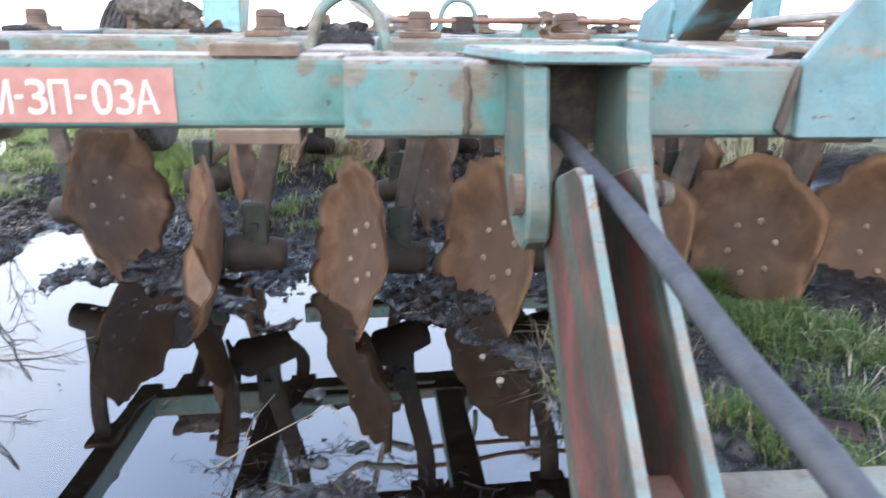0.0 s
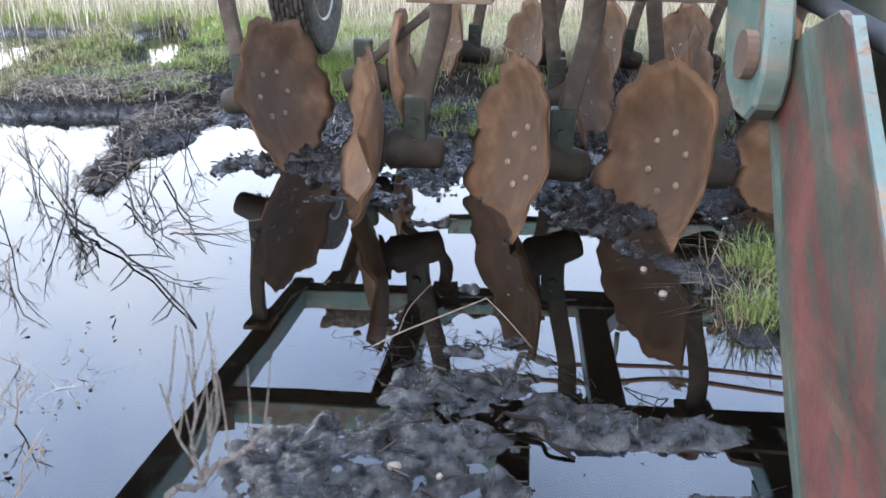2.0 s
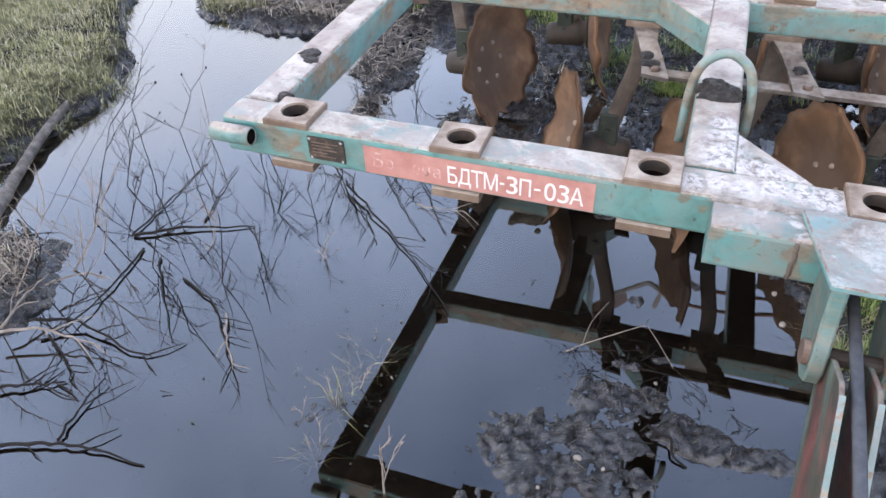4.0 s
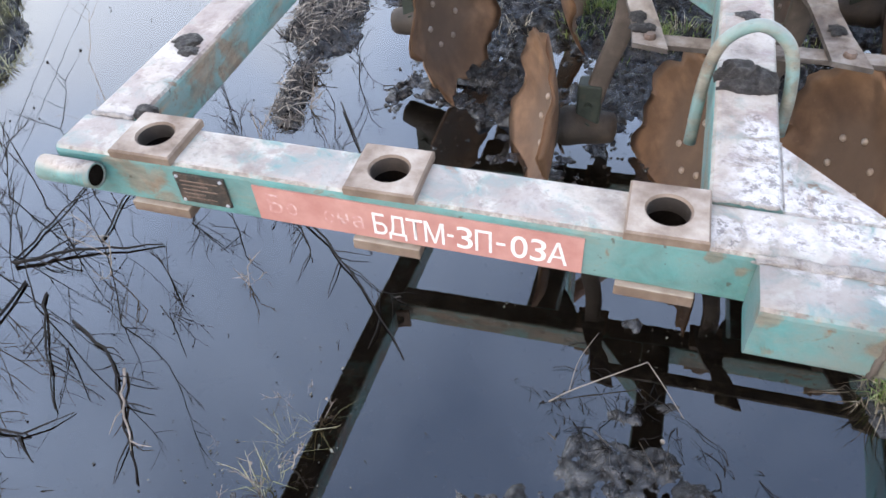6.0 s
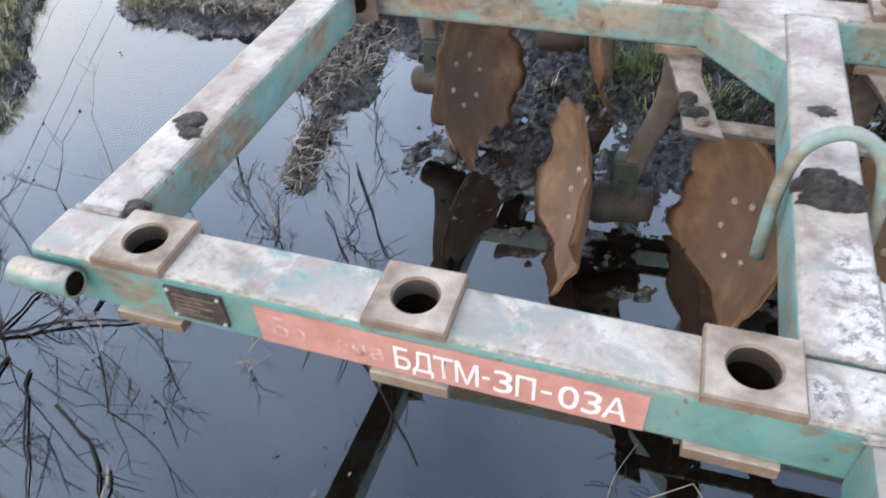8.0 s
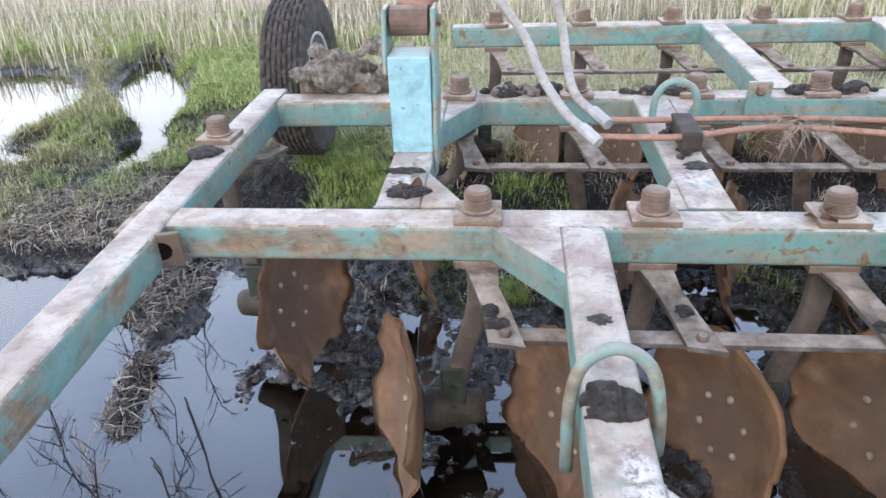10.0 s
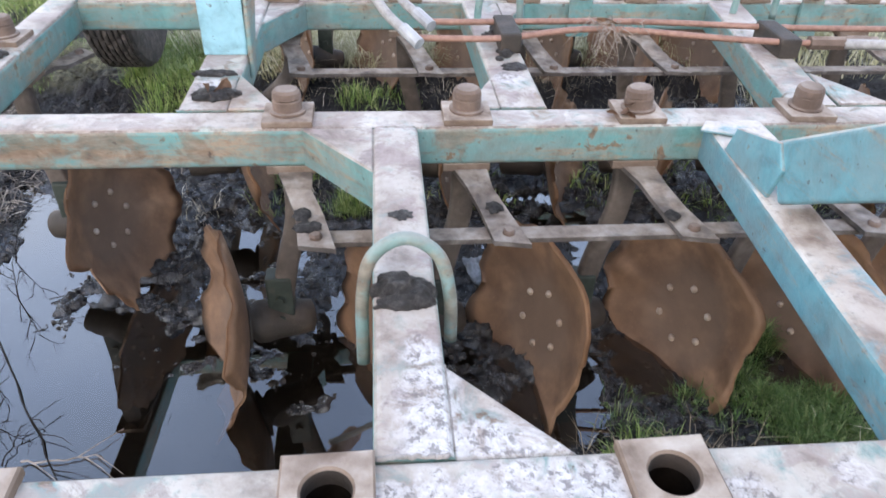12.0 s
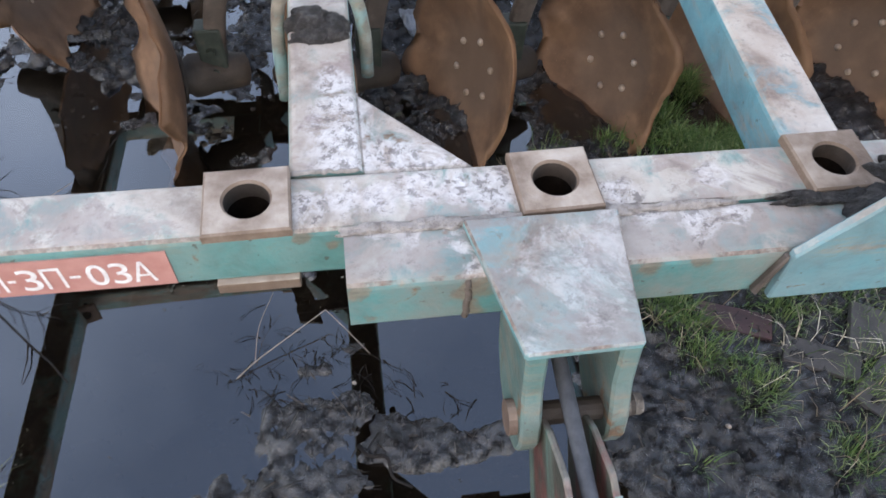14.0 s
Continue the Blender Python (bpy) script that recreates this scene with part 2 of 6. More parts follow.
# less rust, and a base teal darkened for the shade on the near face
M_PAINT_FRONT = paint_material("teal_paint_better_kept_shaded", (0.074, 0.245, 0.231), tone=0.90, dirt=0.86, scabs=SCABS[:2] + SCABS[10:11] + ((0.125, 0.0065, -0.035, 0.014), (0.165, 0.0065, -0.05, 0.010)), rust=0.90, runny=0.6, film=0.2, peel=0.5, edges=0.75, splash=0.95,
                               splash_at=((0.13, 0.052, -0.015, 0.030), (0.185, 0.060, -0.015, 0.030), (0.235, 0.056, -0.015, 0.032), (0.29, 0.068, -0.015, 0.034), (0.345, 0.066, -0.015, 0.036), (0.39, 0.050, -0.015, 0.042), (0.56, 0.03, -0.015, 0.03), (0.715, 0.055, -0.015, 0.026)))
# grimy top; its teal is darkened too, as shade on the front side
M_PAINT_HITCH = paint_material("teal_paint_trodden_grimy_shaded", (0.062, 0.236, 0.230), splash=0.9, tone=0.56, dirt=0.9, rust=0.88, runny=0.5, film=0.42, peel=0.35, edges=0.9, scabs=((0.20, -0.087, -0.03, 0.020), (0.25, -0.087, -0.02, 0.012), (0.212, -0.087, -0.095, 0.012), (0.345, -0.087, -0.05, 0.026), (0.345, -0.087, -0.10, 0.018), (0.58, -0.087, -0.03, 0.018), (0.65, -0.087, -0.022, 0.016)),
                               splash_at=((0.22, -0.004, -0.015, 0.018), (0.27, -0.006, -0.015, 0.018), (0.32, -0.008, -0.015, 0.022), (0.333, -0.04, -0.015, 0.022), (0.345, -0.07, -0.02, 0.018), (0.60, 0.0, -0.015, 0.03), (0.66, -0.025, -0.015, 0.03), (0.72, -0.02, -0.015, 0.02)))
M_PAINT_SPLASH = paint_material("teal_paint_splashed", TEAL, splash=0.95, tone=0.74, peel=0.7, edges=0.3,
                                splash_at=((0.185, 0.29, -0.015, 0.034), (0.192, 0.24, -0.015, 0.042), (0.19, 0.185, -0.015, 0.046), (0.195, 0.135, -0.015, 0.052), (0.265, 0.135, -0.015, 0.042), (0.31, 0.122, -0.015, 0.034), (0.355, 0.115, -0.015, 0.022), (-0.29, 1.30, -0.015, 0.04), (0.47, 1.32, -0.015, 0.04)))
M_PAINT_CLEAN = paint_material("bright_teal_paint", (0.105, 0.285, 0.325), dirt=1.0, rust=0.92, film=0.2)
# bracket teal made paler, with the sky's reflection put into the base colour
M_PAINT_BRACKET = paint_material("teal_paint_paled_by_sky", (0.24, 0.46, 0.52), dirt=0.6, rust=0.86, film=0.08, runny=0.25)
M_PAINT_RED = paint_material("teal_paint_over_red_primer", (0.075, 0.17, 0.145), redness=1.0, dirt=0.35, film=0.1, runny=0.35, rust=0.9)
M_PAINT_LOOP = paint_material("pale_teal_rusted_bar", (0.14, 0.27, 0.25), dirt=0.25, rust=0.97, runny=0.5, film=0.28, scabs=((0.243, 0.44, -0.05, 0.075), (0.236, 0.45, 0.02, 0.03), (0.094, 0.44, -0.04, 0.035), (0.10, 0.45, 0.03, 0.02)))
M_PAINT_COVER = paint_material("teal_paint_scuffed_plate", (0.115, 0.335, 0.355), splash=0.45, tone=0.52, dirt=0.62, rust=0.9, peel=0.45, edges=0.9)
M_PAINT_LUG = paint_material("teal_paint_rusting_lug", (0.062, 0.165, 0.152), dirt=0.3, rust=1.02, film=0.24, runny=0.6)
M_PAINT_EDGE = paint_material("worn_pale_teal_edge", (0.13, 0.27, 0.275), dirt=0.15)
M_DISC = rust_material("rusty_disc_steel", (0.075, 0.045, 0.030), (0.17, 0.097, 0.058), (0.33, 0.195, 0.115), 0.66, 1.0, 0.25, worn_centre=True)
M_BOLT = rust_material("dull_bolt_steel", (0.20, 0.14, 0.10), (0.32, 0.25, 0.20), (0.48, 0.41, 0.35), 0.55, 2.0)
M_RUST = rust_material("brown_rusty_steel", (0.07, 0.045, 0.032), (0.15, 0.10, 0.075), (0.27, 0.19, 0.145), 0.8, 1.4, 0.5, 0.35)
M_STEM = rust_material("grey_brown_stem_steel", (0.042, 0.033, 0.028), (0.098, 0.077, 0.064), (0.19, 0.155, 0.132), 0.75, 1.6, 0.5)
M_PLATE = rust_material("weathered_plate_steel", (0.085, 0.052, 0.033), (0.18, 0.125, 0.090), (0.33, 0.255, 0.20), 0.75, 1.6, 0.5, 0.88)
# near black without gloss: the shade deep in open holes, put into colour
M_BORE = plain_material("bore_shade_black", [(0.3, (0.006, 0.005, 0.004)), (0.7, (0.014, 0.011, 0.009))], 40, 0.7)
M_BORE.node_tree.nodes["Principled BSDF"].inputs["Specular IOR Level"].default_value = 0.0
M_HUB = rust_material("dark_hub_iron", (0.022, 0.019, 0.015), (0.046, 0.035, 0.027), (0.095, 0.068, 0.050), 0.7, 1.2)
M_CLAMP = plain_material("dark_green_casting", [(0.3, (0.014, 0.019, 0.015)), (0.55, (0.030, 0.041, 0.032)), (0.75, (0.075, 0.064, 0.050))], 25, 0.55)
M_MUDCLOD = plain_material("dried_mud", [(0.3, (0.020, 0.017, 0.015)), (0.52, (0.070, 0.060, 0.054)), (0.72, (0.19, 0.168, 0.152))], 55, 0.6, 1.0, 0.02)
M_MUDPALE = plain_material("pale_dried_mud", [(0.3, (0.10, 0.080, 0.066)), (0.5, (0.30, 0.255, 0.215)), (0.7, (0.54, 0.48, 0.42))], 30, 0.9, 1.0, 0.02)
M_CRUST = plain_material("whitish_crust", [(0.3, (0.22, 0.18, 0.155)), (0.5, (0.46, 0.41, 0.37)), (0.8, (0.66, 0.61, 0.57))], 40, 0.9, 1.0, 0.01)
M_ARM = rust_material("muddy_arm_steel", (0.038, 0.030, 0.026), (0.115, 0.094, 0.080), (0.30, 0.262, 0.232), 0.75, 2.2, 0.8, 0.62)
M_RUBBER = plain_material("dusty_tyre_rubber", [(0.3, (0.012, 0.012, 0.013)), (0.6, (0.03, 0.03, 0.031)), (0.8, (0.09, 0.085, 0.08))], 30, 0.8, 0.5)
M_TYRE = plain_material("muddy_tyre_rubber", [(0.3, (0.014, 0.013, 0.012)), (0.5, (0.045, 0.038, 0.034)), (0.68, (0.10, 0.082, 0.07)), (0.8, (0.30, 0.27, 0.24))], 22, 0.85, 0.8, 0.006)
M_HOSE = plain_material("grey_rubber_hose", [(0.3, (0.045, 0.048, 0.055)), (0.7, (0.085, 0.09, 0.10))], 60, 0.6, 0.3, 0.002)
M_HOSE_PALE = plain_material("pale_hose_sleeve", [(0.3, (0.24, 0.225, 0.21)), (0.7, (0.42, 0.40, 0.38))], 50, 0.7, 0.3, 0.002)
M_PIPE = plain_material("red_brown_pipe_paint", [(0.3, (0.20, 0.10, 0.07)), (0.7, (0.36, 0.20, 0.145))], 45, 0.55, 0.3, 0.002)
M_SIGN = plain_material("faded_red_panel", [(0.3, (0.38, 0.16, 0.135)), (0.7, (0.50, 0.26, 0.22))], 18, 0.6, 0.15, 0.001)
M_LETTER = plain_material("white_lettering", [(0.35, (0.62, 0.56, 0.54)), (0.6, (0.80, 0.77, 0.76))], 60, 0.6, 0.1, 0.001)
M_LETTER_WORN = plain_material("worn_lettering", [(0.45, (0.46, 0.22, 0.19)), (0.62, (0.60, 0.43, 0.40))], 70, 0.6, 0.1, 0.001)
M_BLACKPLATE = plain_material("dark_nameplate", [(0.3, (0.014, 0.012, 0.010)), (0.5, (0.036, 0.027, 0.021)), (0.7, (0.12, 0.08, 0.055))], 45, 0.6)
M_WHITE_STEEL = plain_material("pale_rim_steel", [(0.3, (0.25, 0.25, 0.25)), (0.7, (0.5, 0.5, 0.5))], 12, 0.5)
M_STONE = plain_material("pale_pebble", [(0.3, (0.22, 0.18, 0.15)), (0.7, (0.46, 0.40, 0.33))], 30, 0.7, 0.3, 0.002)
M_TWIG = plain_material("dark_wet_twig", [(0.3, (0.006, 0.005, 0.005)), (0.7, (0.020, 0.016, 0.014))], 40, 0.65)
M_TWIG.node_tree.nodes["Principled BSDF"].inputs["Specular IOR Level"].default_value = 0.2
M_STALK = plain_material("pale_dead_stalk", [(0.3, (0.14, 0.105, 0.08)), (0.7, (0.36, 0.30, 0.25))], 30, 0.8, 0.3)
M_LOG = plain_material("dark_wet_bark", [(0.3, (0.06, 0.05, 0.044)), (0.5, (0.16, 0.135, 0.115)), (0.75, (0.30, 0.265, 0.235))], 25, 0.8, 1.0, 0.01)
M_BOARD = plain_material("grey_weathered_board", [(0.3, (0.035, 0.033, 0.032)), (0.7, (0.085, 0.08, 0.078))], 14, 0.85, 0.6)
M_LEAF = plain_material("dead_leaf", [(0.3, (0.12, 0.06, 0.035)), (0.7, (0.36, 0.22, 0.14))], 40, 0.8, 0.4)


def grass_material(name, a, b2, c):
    m, nt, b = mat(name)
    g = nt.nodes.new("ShaderNodeNewGeometry")
    col = ramp(nt, g.outputs["Random Per Island"], [(0.0, a), (0.55, b2), (1.0, c)])
    nt.links.new(col, b.inputs["Base Color"])
    b.inputs["Roughness"].default_value = 0.6
    return m


M_GRASS = grass_material("green_grass", (0.065, 0.120, 0.021), (0.20, 0.30, 0.062), (0.42, 0.44, 0.19))
M_GRASS_FAR = grass_material("bright_turf", (0.11, 0.17, 0.04), (0.29, 0.37, 0.10), (0.52, 0.53, 0.25))
# lush grass, its green also darkened for the shade beside the harrow
M_GRASS_FRESH = grass_material("fresh_grass_toned_for_shade", (0.024, 0.058, 0.010), (0.066, 0.135, 0.022), (0.22, 0.26, 0.10))
M_GRASS_OLIVE = grass_material("olive_grass", (0.095, 0.095, 0.038), (0.275, 0.27, 0.115), (0.56, 0.51, 0.31))
M_GRASS_DRYGREEN = grass_material("half_dry_grass", (0.19, 0.19, 0.085), (0.43, 0.41, 0.225), (0.68, 0.62, 0.46))
M_GRASS_DEAD = grass_material("dead_brown_grass", (0.10, 0.075, 0.045), (0.24, 0.18, 0.11), (0.44, 0.36, 0.24))
M_GRASS_DRY = grass_material("dry_grass", (0.24, 0.19, 0.13), (0.50, 0.43, 0.31), (0.72, 0.66, 0.54))


def ground_material():
    m, nt, b = mat("wet_soil")
    v = nt.nodes.new("ShaderNodeNewGeometry").outputs["Position"]
    fine, mid, big = noise_tex(nt, v, 75, 8, 0.72), noise_tex(nt, v, 13, 8, 0.7, 0.4), noise_tex(nt, v, 1.1, 5, 0.6)
    mud = ramp(nt, mid, [(0.3, (0.006, 0.005, 0.005)), (0.50, (0.015, 0.013, 0.013)), (0.70, (0.042, 0.037, 0.036))])
    # relief shading painted in: pale crests, near-black pits, following the bump noise
    mud = mix(nt, mul(nt, step(nt, fine, 0.58, 0.68), 0.62), mud, (0.090, 0.079, 0.077))
    mud = mix(nt, mul(nt, step(nt, fine, 0.45, 0.36), 0.6), mud, (0.006, 0.005, 0.005))
    turf = ramp(nt, mid, [(0.3, (0.07, 0.066, 0.036)), (0.5, (0.20, 0.19, 0.10)), (0.72, (0.38, 0.35, 0.21))])
    sep = nt.nodes.new("ShaderNodeSeparateXYZ")
    nt.links.new(v, sep.inputs[0])
    high = step(nt, mul(nt, sep.outputs["Z"], mul(nt, mid, 0.04), "ADD"), 0.06, 0.10)
    west = step(nt, mul(nt, sep.outputs["X"], mul(nt, mid, 0.9), "ADD"), -1.9, -2.2)      # turf on the banks, bare mud round the harrow
    reach = nt.nodes.new("ShaderNodeVectorMath")
    reach.operation = "DISTANCE"
    nt.links.new(v, reach.inputs[0])
    reach.inputs[1].default_value = (0.3, 1.2, 0.0)
    beyond = step(nt, mul(nt, reach.outputs["Value"], mul(nt, big, 1.5), "ADD"), 3.5, 4.1)
    sward = mul(nt, step(nt, big, 0.43, 0.57), mul(nt, step(nt, reach.outputs["Value"], 4.6, 6.0), step(nt, big, 0.24, 0.40)), "MAXIMUM")
    north = step(nt, mul(nt, sep.outputs["Y"], mul(nt, mid, 0.9), "ADD"), 3.7, 4.1)
    col = mix(nt, mul(nt, mul(nt, high, mul(nt, mul(nt, west, north, "MAXIMUM"), beyond, "MAXIMUM")), sward), mud, turf)
    far = step(nt, sep.outputs["Y"], 7.0, 10.0)
    field = ramp(nt, noise_tex(nt, v, 0.35, 6, 0.7), [(0.35, (0.22, 0.22, 0.11)), (0.5, (0.42, 0.36, 0.24)), (0.7, (0.54, 0.48, 0.36))])
    col = mix(nt, far, col, field)
    nt.links.new(col, b.inputs["Base Color"])
    wet = nt.nodes.new("ShaderNodeMapRange")
    wet.inputs["From Min"].default_value, wet.inputs["From Max"].default_value = 0.012, 0.085
    wet.inputs["To Min"].default_value, wet.inputs["To Max"].default_value = 0.10, 0.72
    nt.links.new(mul(nt, sep.outputs["Z"], mul(nt, mul(nt, mid, 0.5, "SUBTRACT"), 0.10), "ADD"), wet.inputs["Value"])
    nt.links.new(wet.outputs["Result"], b.inputs["Roughness"])
    film = nt.nodes.new("ShaderNodeMapRange")      # a film of water where the mud barely rises out of the puddle
    film.inputs["From Min"].default_value, film.inputs["From Max"].default_value = 0.058, 0.018
    nt.links.new(sep.outputs["Z"], film.inputs["Value"])
    nt.links.new(mul(nt, film.outputs["Result"], step(nt, noise_tex(nt, v, 26, 6, 0.72, 0.3), 0.34, 0.58)), b.inputs["Coat Weight"])
    b.inputs["Coat Roughness"].default_value, b.inputs["Coat IOR"].default_value = 0.09, 1.75
    rel = mul(nt, mul(nt, fine, mul(nt, noise_tex(nt, v, 30, 5, 0.6), 2.2), "ADD"), mul(nt, noise_tex(nt, v, 260, 4, 0.7), 0.30), "ADD")
    bump(nt, b, rel, 1.0, 0.022)
    skin = nd(nt, "ShaderNodeBump", Strength=0.5, Distance=0.010)
    nt.links.new(rel, skin.inputs["Height"])
    nt.links.new(skin.outputs["Normal"], b.inputs["Coat Normal"])
    b.inputs["Specular IOR Level"].default_value = 0.34
    return m


M_GROUND = ground_material()


def water_material():
    m, nt, b = mat("puddle_water")
    b.inputs["Base Color"].default_value = (0.27, 0.215, 0.145, 1)
    b.inputs["Roughness"].default_value = 0.0
    b.inputs["IOR"].default_value = 2.15
    b.inputs["Transmission Weight"].default_value = 1.0
    v = nt.nodes.new("ShaderNodeNewGeometry").outputs["Position"]
    bump(nt, b, noise_tex(nt, v, 2.2, 2), 0.02, 0.02)
    return m


M_WATER = water_material()


# ---- mesh helpers ----
def part(name, bm, material, parent=None, label="", m=None, smooth=False):
    me = bpy.data.meshes.new(name)
    bm.normal_update()
    bm.to_mesh(me)
    bm.free()
    return place(name, me, material, parent, label, m, smooth)


def place(name, me, material, parent=None, label="", m=None, smooth=False):
    if not me.materials:
        me.materials.append(material)
    if smooth:
        me.polygons.foreach_set("use_smooth", [True] * len(me.polygons))
    ob = new(name, me)
    ob.parent = parent
    if m is not None:
        ob.matrix_basis = m
    if label:
        ob["label"] = label
    return ob


def thing(name, label, category, m=None, group="", kind=""):
    ob = new(name)
    ob.empty_display_size = 0.1
    if m is not None:
        ob.matrix_basis = m
    return tagged(ob, label, category, group, kind)


def section(w, h, r, n=3):
    pts = []
    for cx, cy, a0 in ((w / 2 - r, h / 2 - r, 0), (-w / 2 + r, h / 2 - r, 90), (-w / 2 + r, -h / 2 + r, 180), (w / 2 - r, -h / 2 + r, 270)):
        for i in range(n + 1):
            a = radians(a0 + 90 * i / n)
            pts.append((cx + r * math.cos(a), cy + r * math.sin(a)))
    return pts


def beam(bm, p0, p1, w=0.1, h=0.1, r=0.012, up=(0, 0, 1), hollow=0.0):
    """A rectangular steel tube from p0 to p1 (middle line), with rounded edges; hollow: wall thickness of open ends."""
    p0, p1 = Vector(p0), Vector(p1)
    d = (p1 - p0).normalized()
    side = d.cross(Vector(up)).normalized()
    top = side.cross(d)
    rings = []
    plan = [(0.0, 0.0), (1.0, 0.0)]
    if hollow:
        plan = [(0.06, hollow), (0.0, hollow), (0.0, 0.0), (1.0, 0.0), (1.0, hollow), (0.94, hollow)]
    for f, inset in plan:
        k = p0.lerp(p1, f)
        rings.append([bm.verts.new(k + side * u + top * v) for u, v in section(w - 2 * inset, h - 2 * inset, max(r - inset * 0.5, 0.003))])
    for a, b in zip(rings, rings[1:]):
        for i in range(len(a)):
            j = (i + 1) % len(a)
            bm.faces.new((a[i], a[j], b[j], b[i]))
    bm.faces.new(list(reversed(rings[0])))
    bm.faces.new(rings[-1])
    bmesh.ops.recalc_face_normals(bm, faces=bm.faces)
    return bm


def box(bm, x0, x1, y0, y1, z0, z1, bevel=0.0):
    r = bmesh.ops.create_cube(bm, size=1.0, matrix=Matrix.LocRotScale(((x0 + x1) / 2, (y0 + y1) / 2, (z0 + z1) / 2), None, (x1 - x0, y1 - y0, z1 - z0)))
    if bevel:
        es = list({e for v in r["verts"] for e in v.link_edges})
        bmesh.ops.bevel(bm, geom=es, offset=bevel, segments=2, affect="EDGES", profile=0.6)
    return bm


def prism(bm, poly, plane, a, b, bevel=0.0):
    """A plate: the outline poly in a plane ("xy", "yz" or "xz"), from a to b across it."""
    def at(u, v, w):
        return {"xy": (u, v, w), "yz": (w, u, v), "xz": (u, w, v)}[plane]
    lo = [bm.verts.new(at(u, v, a)) for u, v in poly]
    hi = [bm.verts.new(at(u, v, b)) for u, v in poly]
    fs = [bm.faces.new(lo), bm.faces.new(hi)]
    for i in range(len(poly)):
        j = (i + 1) % len(poly)
        fs.append(bm.faces.new((lo[i], lo[j], hi[j], hi[i])))
    bmesh.ops.recalc_face_normals(bm, faces=fs)
    if bevel:
        es = list({e for f in fs for e in f.edges})
        bmesh.ops.bevel(bm, geom=es, offset=bevel, segments=1, affect="EDGES")
    return bm


def smooth_path(pts, n=8):
    """A soft curve through the points."""
    p = [Vector(q) for q in pts]
    p = [2 * p[0] - p[1]] + p + [2 * p[-1] - p[-2]]
    out = []
    for i in range(1, len(p) - 2):
        for k in range(n):
            t = k / n
            out.append(0.5 * (2 * p[i] + (p[i + 1] - p[i - 1]) * t + (2 * p[i - 1] - 5 * p[i] + 4 * p[i + 1] - p[i + 2]) * t * t
                              + (3 * p[i] - p[i - 1] - 3 * p[i + 1] + p[i + 2]) * t ** 3))
    out.append(p[-2])
    return out


def rod(bm, pts, r, seg=10, taper=1.0):
    """A round bar along the points; taper: the end's radius as a part of the start's."""
    pts = [Vector(p) for p in pts]
    rings, ref = [], None
    for i, p in enumerate(pts):
        d = (pts[min(i + 1, len(pts) - 1)] - pts[max(i - 1, 0)]).normalized()
        if ref is None:
            ref = d.orthogonal().normalized()
        ref = (ref - d * ref.dot(d)).normalized()
        o = d.cross(ref)
        k = r * (1 + (taper - 1) * i / max(1, len(pts) - 1))
        rings.append([bm.verts.new(p + k * (math.cos(2 * math.pi * j / seg) * ref + math.sin(2 * math.pi * j / seg) * o)) for j in range(seg)])
    for a, b in zip(rings, rings[1:]):
        for j in range(seg):
            q = (j + 1) % seg
            bm.faces.new((a[j], a[q], b[q], b[j]))
    bm.faces.new(list(reversed(rings[0])))
    bm.faces.new(rings[-1])
    return bm


def lump(bm, centre, size, seed, sub=3, rough=0.35, freq=9.0):
    """An uneven clod."""
    r = bmesh.ops.create_icosphere(bm, subdivisions=sub, radius=1.0)
    for v in r["verts"]:
        q = v.co.normalized()
        k = 1 + rough * noise.fractal(q * freq * 0.2 + Vector((seed, 0, 0)), 1.0, 2.0, 4)
        v.co = Vector(centre) + Vector((q.x * size[0], q.y * size[1], q.z * size[2])) * k
    return bm


# ---- ground and water ----
def lattice(ix, iy, seed):
    s = np.sin(ix * 127.1 + iy * 311.7 + seed * 74.7) * 43758.5453
    return s - np.floor(s)


def fbm(x, y, freq, octaves=4, seed=0):
    out, amp, tot = np.zeros_like(x), 1.0, 0.0
    for o in range(octaves):
        u, v = x * freq, y * freq
        iu, iv = np.floor(u), np.floor(v)
        fu, fv = u - iu, v - iv
        fu, fv = fu * fu * (3 - 2 * fu), fv * fv * (3 - 2 * fv)
        k = seed + o * 13
        a = lattice(iu, iv, k) * (1 - fu) + lattice(iu + 1, iv, k) * fu
        b = lattice(iu, iv + 1, k) * (1 - fu) + lattice(iu + 1, iv + 1, k) * fu
        out += amp * (a * (1 - fv) + b * fv)
        tot += amp
        amp, freq = amp * 0.5, freq * 2.03
    return out / tot - 0.5


def smooth01(t):
    t = np.clip(t, 0, 1)
    return t * t * (3 - 2 * t)


BED = -0.06
